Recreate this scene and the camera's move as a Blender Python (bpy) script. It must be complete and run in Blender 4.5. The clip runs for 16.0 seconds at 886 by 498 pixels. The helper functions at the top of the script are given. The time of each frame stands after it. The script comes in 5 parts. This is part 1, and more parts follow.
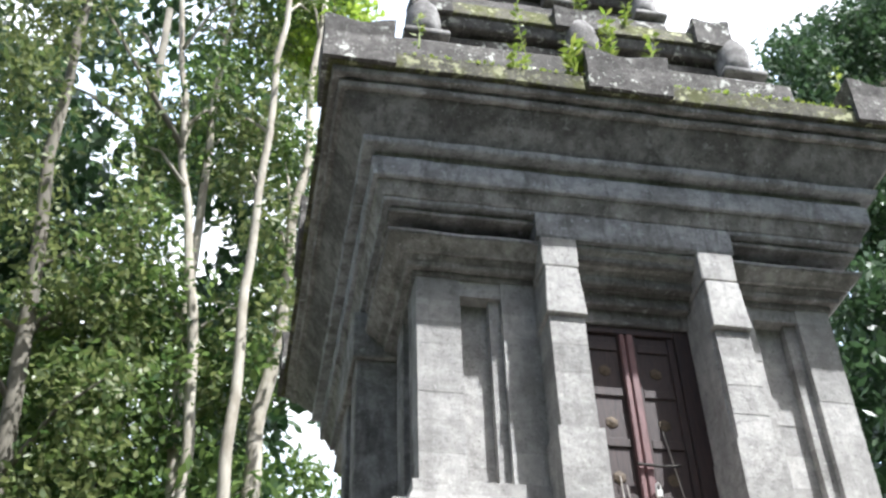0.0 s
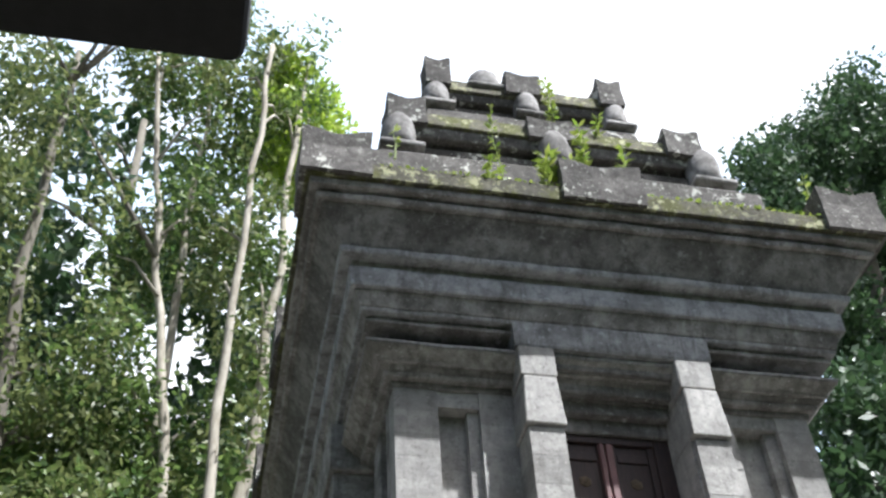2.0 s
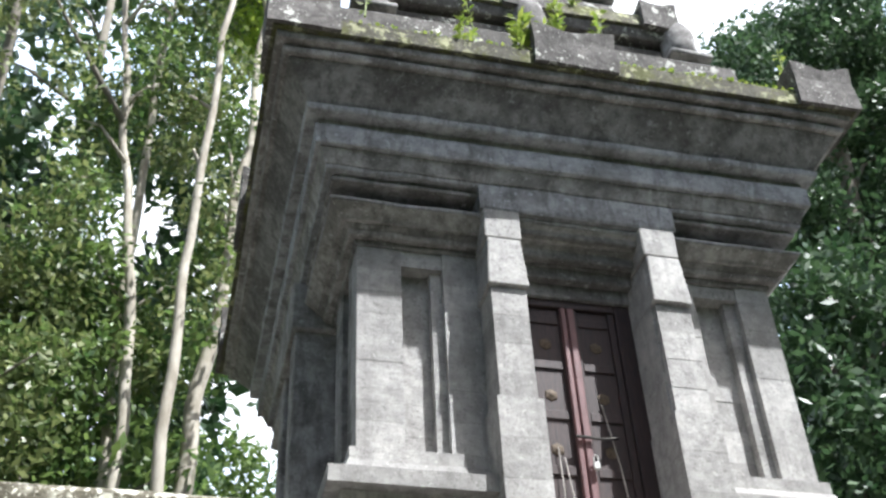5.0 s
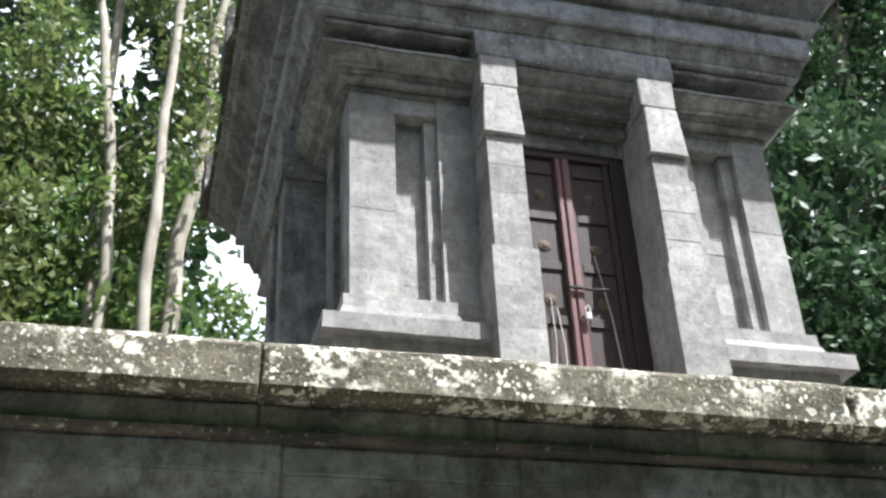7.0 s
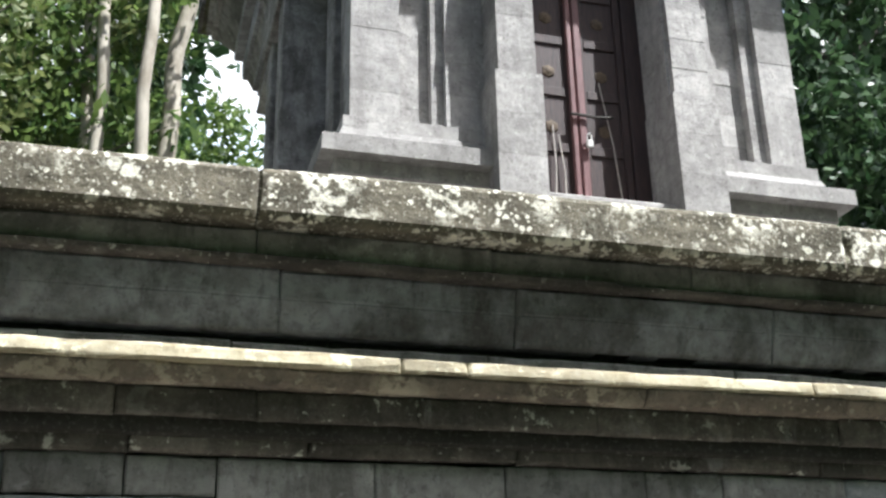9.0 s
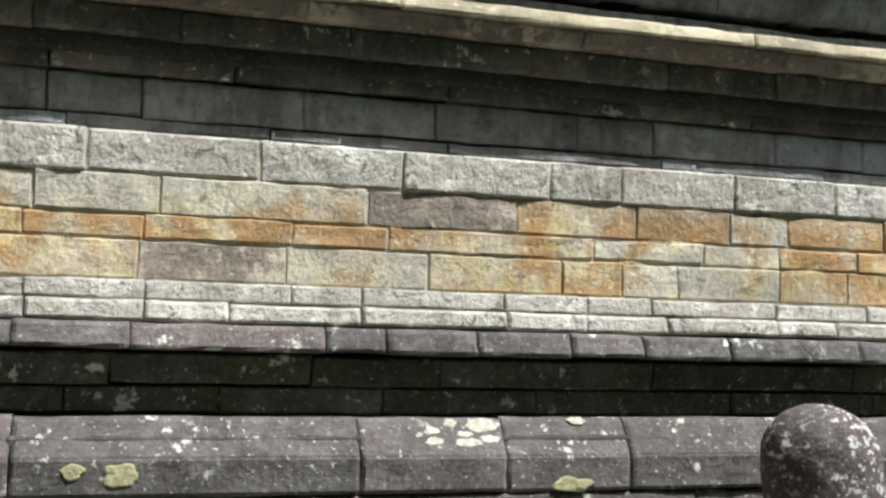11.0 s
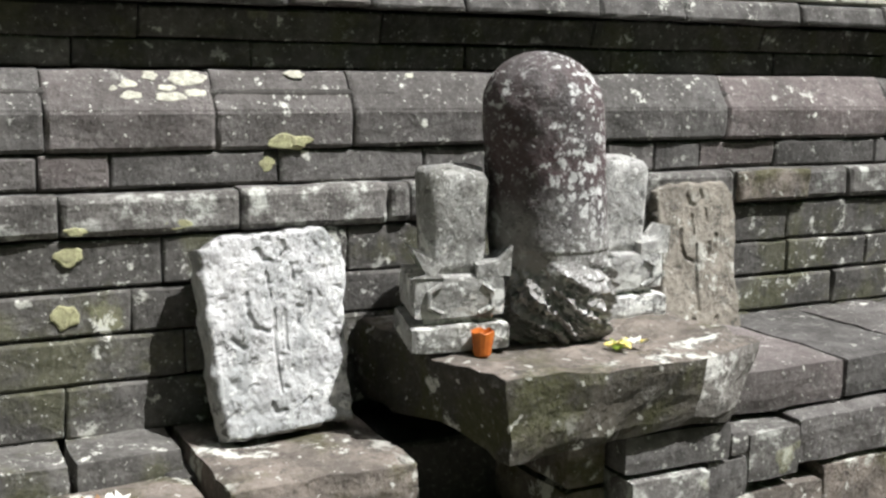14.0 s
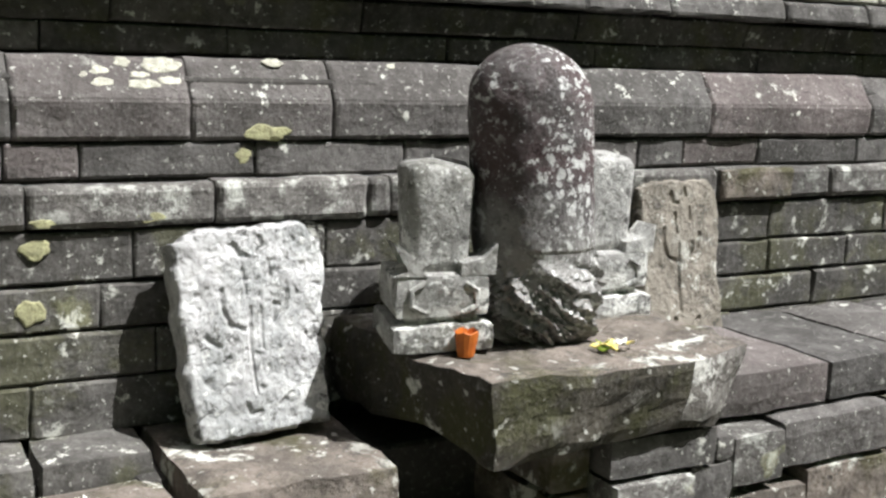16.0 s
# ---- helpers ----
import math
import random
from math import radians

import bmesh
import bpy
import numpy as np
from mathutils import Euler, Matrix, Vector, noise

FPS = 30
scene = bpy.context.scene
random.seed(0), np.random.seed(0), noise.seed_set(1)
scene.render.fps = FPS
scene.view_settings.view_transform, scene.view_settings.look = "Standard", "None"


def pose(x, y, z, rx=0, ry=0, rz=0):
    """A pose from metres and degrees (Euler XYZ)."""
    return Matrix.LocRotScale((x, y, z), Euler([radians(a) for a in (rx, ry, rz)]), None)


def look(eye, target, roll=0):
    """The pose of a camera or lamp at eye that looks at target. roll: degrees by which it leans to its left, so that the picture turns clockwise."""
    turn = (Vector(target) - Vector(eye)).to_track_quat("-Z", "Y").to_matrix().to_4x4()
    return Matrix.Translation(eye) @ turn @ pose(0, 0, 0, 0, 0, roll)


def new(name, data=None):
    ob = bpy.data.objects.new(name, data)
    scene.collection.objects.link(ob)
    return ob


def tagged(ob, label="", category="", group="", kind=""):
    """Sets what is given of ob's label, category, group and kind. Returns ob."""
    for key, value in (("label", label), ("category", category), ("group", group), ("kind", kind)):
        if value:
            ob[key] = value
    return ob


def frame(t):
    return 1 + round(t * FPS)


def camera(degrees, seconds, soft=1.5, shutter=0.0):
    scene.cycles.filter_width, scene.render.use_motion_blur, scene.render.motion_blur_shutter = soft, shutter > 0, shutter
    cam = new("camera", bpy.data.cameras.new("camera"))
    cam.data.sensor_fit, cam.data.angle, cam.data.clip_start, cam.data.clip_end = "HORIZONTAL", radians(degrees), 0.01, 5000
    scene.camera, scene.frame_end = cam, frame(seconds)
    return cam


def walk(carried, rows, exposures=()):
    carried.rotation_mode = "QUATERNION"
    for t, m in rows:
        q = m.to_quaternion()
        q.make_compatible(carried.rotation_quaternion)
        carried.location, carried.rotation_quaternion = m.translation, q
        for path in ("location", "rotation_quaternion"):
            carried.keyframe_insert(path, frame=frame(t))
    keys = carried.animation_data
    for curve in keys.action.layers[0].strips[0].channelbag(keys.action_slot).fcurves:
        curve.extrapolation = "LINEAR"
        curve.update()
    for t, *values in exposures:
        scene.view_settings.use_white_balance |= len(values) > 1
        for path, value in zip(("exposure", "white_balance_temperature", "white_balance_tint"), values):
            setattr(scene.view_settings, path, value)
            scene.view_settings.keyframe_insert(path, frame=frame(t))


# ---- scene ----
cam = camera(43.0, 16.0, soft=2.6)
PATH = [
    (0, (0.081, -3.759, 1.956), (0.559, -1.480, 3.849), -2.1),
    (0.5, (0.022, -3.627, 1.853), (0.526, -1.434, 3.838), -3.4),
    (1, (0.055, -3.652, 1.865), (0.566, -1.484, 3.873), -3.4),
    (1.5, (0.048, -3.649, 1.818), (0.544, -1.571, 3.922), -3.9),
    (2, (0.036, -3.761, 1.984), (0.561, -1.684, 4.084), -4.1),
    (2.5, (0.066, -3.771, 1.975), (0.600, -1.706, 4.084), -4.2),
    (3, (0.084, -3.755, 1.993), (0.661, -1.656, 4.058), -4.3),
    (3.5, (0.121, -3.750, 1.947), (0.685, -1.633, 3.997), -4.0),
    (4, (0.126, -3.708, 1.915), (0.702, -1.571, 3.942), -3.6),
    (4.5, (0.154, -3.663, 1.877), (0.736, -1.456, 3.825), -3.1),
    (5, (0.138, -3.589, 1.852), (0.759, -1.335, 3.731), -3.2),
    (5.2, (0.141, -3.560, 1.832), (0.776, -1.270, 3.665), -3.3),
    (7.3, (0.022, -3.428, 1.906), (0.756, -0.960, 3.448), -2.9),
    (7.5, (0.022, -3.418, 1.903), (0.752, -0.945, 3.434), -2.8),
    (8, (0.028, -3.423, 1.900), (0.747, -0.877, 3.316), -2.7),
    (8.2, (0.028, -3.411, 1.907), (0.777, -0.842, 3.260), -2.4),
    (10.3, (0.114, -3.490, 1.978), (0.897, -0.652, 2.556), 0.8),
    (10.5, (0.146, -3.478, 1.976), (0.915, -0.615, 2.434), 1.4),
    (11, (0.206, -3.410, 1.813), (1.083, -0.556, 2.120), 1.0),
    (11.5, (0.209, -3.312, 1.765), (1.320, -0.528, 1.886), 1.1),
    (12, (0.297, -3.288, 1.729), (1.612, -0.591, 1.711), 2.2),
    (12.5, (0.384, -3.280, 1.716), (1.677, -0.582, 1.507), 2.6),
    (13, (0.473, -3.284, 1.708), (1.722, -0.579, 1.362), 3.3),
    (13.5, (0.531, -3.267, 1.693), (1.833, -0.610, 1.186), 2.1),
    (14, (0.549, -3.244, 1.690), (1.906, -0.615, 1.194), 1.0),
    (14.5, (0.546, -3.236, 1.684), (1.900, -0.606, 1.183), 0.9),
    (15, (0.549, -3.220, 1.684), (1.938, -0.610, 1.178), 1.9),
    (15.5, (0.547, -3.185, 1.684), (1.948, -0.582, 1.168), 1.7),
    (16, (0.543, -3.132, 1.685), (1.989, -0.555, 1.172), 2.0),
]
walk(cam, [(t, look(eye, target, roll)) for t, eye, target, roll in PATH], [(0.0, 1.28, 6080, 10), (1.5, 1.02, 6080, 10), (3.5, 0.95, 6080, 10), (5.2, 1.25, 6080, 10), (8.2, 1.22, 6080, 10), (10.3, 0.90, 6200, 10), (12.0, 0.66, 6250, 10), (13.5, 0.74, 6250, 10), (16.0, 0.80, 6250, 10)])

# ---- world, sun, exposure ----

SUN_DIR = Vector((0.84, -1.0, 2.35)).normalized()
world = bpy.data.worlds.new("world")
scene.world = world
world.use_nodes = True
wn = world.node_tree.nodes
sky = wn.new("ShaderNodeTexSky")
sky.sky_type = "NISHITA"
sky.sun_disc = False
sky.sun_elevation = math.asin(SUN_DIR.z)
sky.sun_rotation = math.atan2(SUN_DIR.x, SUN_DIR.y)
sky.dust_density = 4.0
wn["Background"].inputs["Strength"].default_value = 0.078
world.node_tree.links.new(sky.outputs["Color"], wn["Background"].inputs["Color"])
sun = new("sun", bpy.data.lights.new("sun", "SUN"))
sun.data.energy = 5.0
sun.data.angle = radians(0.55)
sun.data.color = (1.0, 0.985, 0.955)
sun.matrix_world = look((0, 0, 30) , Vector((0, 0, 30)) - SUN_DIR)


# ---- materials ----
def nodes_of(name):
    m = bpy.data.materials.new(name)
    m.use_nodes = True
    nt = m.node_tree
    return m, nt.nodes, nt.links, nt.nodes["Principled BSDF"]


def noise_node(n, l, vec, scale, detail=6.0, rough=0.6, dist=0.0):
    t = n.new("ShaderNodeTexNoise")
    t.inputs["Scale"].default_value = scale
    t.inputs["Detail"].default_value = detail
    t.inputs["Roughness"].default_value = rough
    t.inputs["Distortion"].default_value = dist
    l.new(vec, t.inputs["Vector"])
    return t.outputs["Fac"]


def ramp(n, l, fac, lo, hi):
    r = n.new("ShaderNodeMapRange")
    r.interpolation_type = "SMOOTHSTEP"
    r.inputs["From Min"].default_value, r.inputs["From Max"].default_value = lo, hi
    l.new(fac, r.inputs["Value"])
    return r.outputs["Result"]


def times(n, l, a, b):
    m = n.new("ShaderNodeMath")
    m.operation = "MULTIPLY"
    l.new(a, m.inputs[0])
    if isinstance(b, float):
        m.inputs[1].default_value = b
    else:
        l.new(b, m.inputs[1])
    return m.outputs[0]


def mixc(n, l, fac, a, b):
    m = n.new("ShaderNodeMix")
    m.data_type = "RGBA"
    if isinstance(fac, float):
        m.inputs[0].default_value = fac
    else:
        l.new(fac, m.inputs[0])
    for socket, v in ((m.inputs[6], a), (m.inputs[7], b)):
        if isinstance(v, tuple):
            socket.default_value = (*v, 1)
        else:
            l.new(v, socket)
    return m.outputs[2]


def stone(name, a, b, dark=(0.05, 0.047, 0.042), dark_amount=0.5, lichen=0.3, lichen_col=(0.62, 0.62, 0.56), lichen_scale=9.0,
          stain=None, stain_lo=0.5, moss=0.0, blotch=0.0, bump=0.5, per_piece=0.35, grain=60.0, tint=None, pits=0.0, streak=0.0, spots=0.0, spot_scale=26.0, spot_from=0.40, spot_side=None, film=None, lichen_soft=0.06, moss_col=(0.10, 0.105, 0.03)):
    """Weathered volcanic stone: two tones, dark weather film, lichen spots, optional mineral stain and moss."""
    m, n, l, p = nodes_of(name)
    vec = n.new("ShaderNodeTexCoord").outputs["Object"]
    info = n.new("ShaderNodeObjectInfo")
    big = noise_node(n, l, vec, 2.3, 5, 0.6, 0.4)
    mid = noise_node(n, l, vec, 11.0, 7, 0.65)
    fine = noise_node(n, l, vec, grain, 5, 0.7)
    col = mixc(n, l, ramp(n, l, mid, 0.35, 0.65), a, b)
    if tint:
        col = mixc(n, l, times(n, l, ramp(n, l, info.outputs["Random"], 0.55, 0.95), 0.6), col, tint)
    if stain:
        st = noise_node(n, l, vec, 3.1, 5, 0.62, 0.6)
        sm = ramp(n, l, st, stain_lo, stain_lo + 0.12)
        sep = n.new("ShaderNodeSeparateXYZ")
        l.new(vec, sep.inputs[0])
        band = times(n, l, ramp(n, l, sep.outputs["Z"], 1.98, 2.07), ramp(n, l, sep.outputs["Z"], 2.40, 2.27))
        col = mixc(n, l, times(n, l, times(n, l, sm, band), 0.85), col, stain)
        ye = noise_node(n, l, vec, 5.0, 4, 0.6)
        col = mixc(n, l, times(n, l, times(n, l, ramp(n, l, ye, 0.50, 0.62), band), 0.6), col, (0.55, 0.47, 0.21))
    # weather film
    col = mixc(n, l, times(n, l, ramp(n, l, big, 0.42, 0.62), float(dark_amount)), col, dark)
    if streak:
        mp = n.new("ShaderNodeMapping")
        mp.inputs["Scale"].default_value = (5.0, 5.0, 0.9)
        l.new(vec, mp.inputs["Vector"])
        sk = noise_node(n, l, mp.outputs["Vector"], 1.6, 6, 0.7)
        col = mixc(n, l, times(n, l, ramp(n, l, sk, 0.50, 0.62), float(streak)), col, dark)
        col = mixc(n, l, times(n, l, ramp(n, l, sk, 0.42, 0.34), float(streak) * 0.5), col, (0.40, 0.40, 0.41))
    if moss:
        mo = noise_node(n, l, vec, 4.0, 6, 0.65)
        col = mixc(n, l, times(n, l, ramp(n, l, mo, 0.47, 0.62), float(moss)), col, moss_col)
    # fine speckle
    col = mixc(n, l, times(n, l, ramp(n, l, fine, 0.52, 0.72), 0.25), col, (0.42, 0.41, 0.38))
    col = mixc(n, l, times(n, l, ramp(n, l, fine, 0.44, 0.30), 0.45), col, (0.035, 0.033, 0.03))
    if lichen:
        v = noise_node(n, l, vec, lichen_scale, 6, 0.68, 0.15)
        gate = noise_node(n, l, vec, lichen_scale * 0.22, 2, 0.5)
        mask = times(n, l, ramp(n, l, v, 0.60 - 0.10 * lichen, 0.60 + lichen_soft - 0.10 * lichen), ramp(n, l, gate, 0.42, 0.55))
        tiny = noise_node(n, l, vec, lichen_scale * 4.5, 2, 0.5)
        mask2 = times(n, l, ramp(n, l, tiny, 0.68 - 0.05 * lichen, 0.72 - 0.05 * lichen), 0.6)
        col = mixc(n, l, times(n, l, mask, 0.9), col, lichen_col)
        col = mixc(n, l, mask2, col, lichen_col)
    if film:
        # pale crust that climbs from the foot, with an uneven edge
        xyz1 = n.new("ShaderNodeSeparateXYZ")
        l.new(vec, xyz1.inputs[0])
        edge1 = n.new("ShaderNodeMath")
        edge1.operation = "MULTIPLY_ADD"
        edge1.inputs[1].default_value = 0.45
        l.new(noise_node(n, l, vec, 9.0, 6, 0.7), edge1.inputs[0]), l.new(xyz1.outputs["Z"], edge1.inputs[2])
        col = mixc(n, l, times(n, l, ramp(n, l, edge1.outputs[0], film[0] + 0.225, film[1] + 0.225), 0.75), col, film[2])
    if spots:
        # round lichen rosettes of two sizes, crowded in patches
        warp0 = n.new("ShaderNodeTexNoise")
        warp0.inputs["Scale"].default_value = 30.0
        l.new(vec, warp0.inputs["Vector"])
        add0, sc0 = n.new("ShaderNodeVectorMath"), n.new("ShaderNodeVectorMath")
        sc0.operation, sc0.inputs["Scale"].default_value = "SCALE", 0.025
        l.new(warp0.outputs["Color"], sc0.inputs[0]), l.new(vec, add0.inputs[0]), l.new(sc0.outputs[0], add0.inputs[1])
        crowd = noise_node(n, l, vec, 3.1, 4, 0.65)
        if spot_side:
            # thicker towards +X: real growth there, and the sunlit side put into colour
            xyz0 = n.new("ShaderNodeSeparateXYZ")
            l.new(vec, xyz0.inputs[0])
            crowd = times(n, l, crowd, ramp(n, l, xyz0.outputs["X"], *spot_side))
        for scale0, share, lo0 in ((spot_scale, 0.50, spot_from), (spot_scale * 2.3, 0.35, spot_from - 0.05)):
            vo = n.new("ShaderNodeTexVoronoi")
            vo.inputs["Scale"].default_value = scale0
            l.new(add0.outputs[0], vo.inputs["Vector"])
            cell = n.new("ShaderNodeSeparateXYZ")
            l.new(vo.outputs["Color"], cell.inputs[0])
            size0 = n.new("ShaderNodeMath")
            size0.operation, size0.inputs[1].default_value = "MULTIPLY", 0.62
            l.new(cell.outputs["X"], size0.inputs[0])
            near0 = n.new("ShaderNodeMath")
            near0.operation = "SUBTRACT"
            l.new(size0.outputs[0], near0.inputs[0]), l.new(vo.outputs["Distance"], near0.inputs[1])
            on = times(n, l, ramp(n, l, near0.outputs[0], 0.0, 0.07), ramp(n, l, cell.outputs["Y"], share, share + 0.05))
            col = mixc(n, l, times(n, l, times(n, l, on, ramp(n, l, crowd, lo0, lo0 + 0.10)), float(spots)), col, lichen_col)
    if blotch:
        v2 = n.new("ShaderNodeTexVoronoi")
        v2.inputs["Scale"].default_value = 3.4
        warp = n.new("ShaderNodeVectorMath")
        warp.operation = "ADD"
        wt = n.new("ShaderNodeTexNoise")
        wt.inputs["Scale"].default_value = 14.0
        l.new(vec, wt.inputs["Vector"])
        sc = n.new("ShaderNodeVectorMath")
        sc.operation = "SCALE"
        sc.inputs["Scale"].default_value = 0.14
        l.new(wt.outputs["Color"], sc.inputs[0])
        l.new(vec, warp.inputs[0]), l.new(sc.outputs[0], warp.inputs[1])
        l.new(warp.outputs[0], v2.inputs["Vector"])
        v2.inputs["Randomness"].default_value = 1.0
        spot = times(n, l, ramp(n, l, v2.outputs["Distance"], 0.17, 0.13), ramp(n, l, noise_node(n, l, vec, 1.7, 2), 0.50, 0.56))
        col = mixc(n, l, times(n, l, spot, float(blotch)), col, (0.44, 0.44, 0.22))
    pit = None
    if pits:
        pit = ramp(n, l, noise_node(n, l, vec, 26.0, 5, 0.7, 0.5), 0.46, 0.39)
        gate2 = ramp(n, l, noise_node(n, l, vec, 7.0, 3, 0.6), 0.42, 0.58)
        col = mixc(n, l, times(n, l, times(n, l, pit, gate2), float(pits)), col, (0.06, 0.057, 0.052))
    # each piece a little lighter or darker
    if per_piece:
        hsv = n.new("ShaderNodeHueSaturation")
        l.new(col, hsv.inputs["Color"])
        r = n.new("ShaderNodeMapRange")
        r.inputs["To Min"].default_value, r.inputs["To Max"].default_value = 1 - per_piece, 1 + per_piece
        l.new(info.outputs["Random"], r.inputs["Value"])
        l.new(r.outputs["Result"], hsv.inputs["Value"])
        col = hsv.outputs["Color"]
    l.new(col, p.inputs["Base Color"])
    p.inputs["Roughness"].default_value = 0.92
    p.inputs["Specular IOR Level"].default_value = 0.25
    bm1, bm2 = n.new("ShaderNodeBump"), n.new("ShaderNodeBump")
    bm1.inputs["Strength"].default_value, bm1.inputs["Distance"].default_value = bump, 0.02
    bm2.inputs["Strength"].default_value, bm2.inputs["Distance"].default_value = bump * 0.9, 0.006
    l.new(mid, bm1.inputs["Height"]), l.new(fine, bm2.inputs["Height"])
    l.new(bm1.outputs["Normal"], bm2.inputs["Normal"])
    l.new(bm2.outputs["Normal"], p.inputs["Normal"])
    return m


def plain(name, a, b, scale=20.0, rough=0.7, metal=0.0, bump=0.2, stretch=(1, 1, 1)):
    m, n, l, p = nodes_of(name)
    tc = n.new("ShaderNodeTexCoord")
    mp = n.new("ShaderNodeMapping")
    mp.inputs["Scale"].default_value = stretch
    l.new(tc.outputs["Object"], mp.inputs["Vector"])
    f = noise_node(n, l, mp.outputs["Vector"], scale, 6, 0.65)
    l.new(mixc(n, l, ramp(n, l, f, 0.3, 0.7), a, b), p.inputs["Base Color"])
    p.inputs["Roughness"].default_value, p.inputs["Metallic"].default_value = rough, metal
    bu = n.new("ShaderNodeBump")
    bu.inputs["Strength"].default_value, bu.inputs["Distance"].default_value = bump, 0.01
    l.new(f, bu.inputs["Height"]), l.new(bu.outputs["Normal"], p.inputs["Normal"])
    return m


def leaf_mat(name, a, b, trans=0.35):
    m, n, l, p = nodes_of(name)
    geo = n.new("ShaderNodeNewGeometry")
    col = mixc(n, l, geo.outputs["Random Per Island"], a, b)
    l.new(col, p.inputs["Base Color"])
    p.inputs["Roughness"].default_value = 0.44
    p.inputs["Specular IOR Level"].default_value = 0.42
    tr = n.new("ShaderNodeBsdfTranslucent")
    l.new(col, tr.inputs["Color"])
    mx = n.new("ShaderNodeMixShader")
    mx.inputs[0].default_value = trans
    l.new(p.outputs[0], mx.inputs[1]), l.new(tr.outputs[0], mx.inputs[2])
    l.new(mx.outputs[0], n["Material Output"].inputs["Surface"])
    return m


M_FIELD = stone("field_stone", (0.55, 0.52, 0.42), (0.42, 0.40, 0.335), dark=(0.20, 0.18, 0.14), dark_amount=0.28, lichen=1.2, lichen_col=(0.62, 0.59, 0.47), lichen_scale=5.0, lichen_soft=0.16,
                stain=(0.42, 0.27, 0.11), stain_lo=0.50, per_piece=0.12, bump=0.9, pits=0.45)
M_WHITE = stone("whitish_rough_stone", (0.56, 0.545, 0.48), (0.40, 0.39, 0.345), dark=(0.24, 0.21, 0.16), dark_amount=0.4, lichen=0.9, lichen_col=(0.70, 0.685, 0.62), lichen_scale=7.0, lichen_soft=0.12, per_piece=0.10, bump=1.5, pits=0.7, tint=(0.44, 0.42, 0.37))
M_MOULD = stone("moulding_stone", (0.47, 0.475, 0.49), (0.31, 0.313, 0.322), dark=(0.08, 0.075, 0.07), dark_amount=0.35, streak=0.4, pits=0.4, lichen=0.4, lichen_col=(0.46, 0.47, 0.49), lichen_scale=5.0, per_piece=0.32, bump=0.8, tint=(0.24, 0.29, 0.36))
M_CYMA = stone("stained_cyma_stone", (0.40, 0.42, 0.46), (0.23, 0.235, 0.25), dark=(0.07, 0.066, 0.06), dark_amount=0.65, streak=0.5, pits=0.3, lichen=0.0, per_piece=0.08, bump=0.6)
M_YELLOW = stone("ledge_stone", (0.52, 0.47, 0.34), (0.38, 0.33, 0.22), dark_amount=0.35, lichen=0.6, lichen_col=(0.62, 0.58, 0.42), per_piece=0.15)
M_RIM = stone("rim_stone", (0.20, 0.18, 0.135), (0.115, 0.105, 0.078), dark=(0.06, 0.055, 0.04), dark_amount=0.5, lichen=0.95, lichen_col=(0.82, 0.80, 0.68), lichen_scale=20.0, spots=0.95, spot_scale=21.0, spot_from=0.47, pits=0.4, per_piece=0.06, bump=0.8)
M_OCHRE = stone("ochre_stained_stone", (0.52, 0.47, 0.36), (0.40, 0.33, 0.23), dark=(0.22, 0.16, 0.10), dark_amount=0.30, lichen=0.95, lichen_col=(0.62, 0.57, 0.42), lichen_scale=5.0, lichen_soft=0.2,
                stain=(0.41, 0.235, 0.085), stain_lo=0.40, per_piece=0.12, bump=0.9, pits=0.4)
M_BROWN = stone("brown_stained_stone", (0.31, 0.26, 0.21), (0.21, 0.18, 0.15), dark_amount=0.35, lichen=1.2, lichen_col=(0.52, 0.47, 0.37), lichen_scale=7.0, per_piece=0.14, bump=0.9, pits=0.4)
# dark stone for fillet and corbels, with the overhangs' shade in its colour
M_DARKBAND = stone("shaded_dark_stone", (0.17, 0.155, 0.135), (0.10, 0.09, 0.08), dark_amount=0.6, streak=0.5, lichen=0.15, per_piece=0.25, bump=0.7, pits=0.3)
M_PALE = stone("lichened_course_stone", (0.165, 0.155, 0.145), (0.09, 0.084, 0.078), dark_amount=0.4, lichen=1.0, lichen_col=(0.40, 0.405, 0.37), lichen_scale=13.0, pits=0.5, blotch=0.2, per_piece=0.28, bump=0.9, lichen_soft=0.14)
M_BASE = stone("base_stone", (0.150, 0.142, 0.135), (0.080, 0.075, 0.071), dark_amount=0.45, lichen=0.12, lichen_scale=15.0, pits=0.6, blotch=0.0, per_piece=0.22, bump=0.8, tint=(0.135, 0.108, 0.105))
M_LOW = stone("low_wall_stone", (0.130, 0.123, 0.114), (0.073, 0.069, 0.063), dark_amount=0.4, lichen=0.15, lichen_scale=15.0, pits=0.6, blotch=0.15, moss=0.35, per_piece=0.28, bump=0.7)
M_JOINT = stone("joint_backing", (0.06, 0.055, 0.05), (0.035, 0.033, 0.03), lichen=0.0, per_piece=0.0)
# pale bluish copy of the cornice stone: sky light on bands as colour
M_FASCIA = stone("sky_lit_fascia_stone", (0.47, 0.475, 0.49), (0.31, 0.315, 0.325), dark=(0.10, 0.095, 0.09), dark_amount=0.5, streak=0.45, lichen=0.5, lichen_col=(0.55, 0.58, 0.62), lichen_scale=5.0, lichen_soft=0.25, pits=0.35, per_piece=0.12, bump=0.4, grain=40.0)
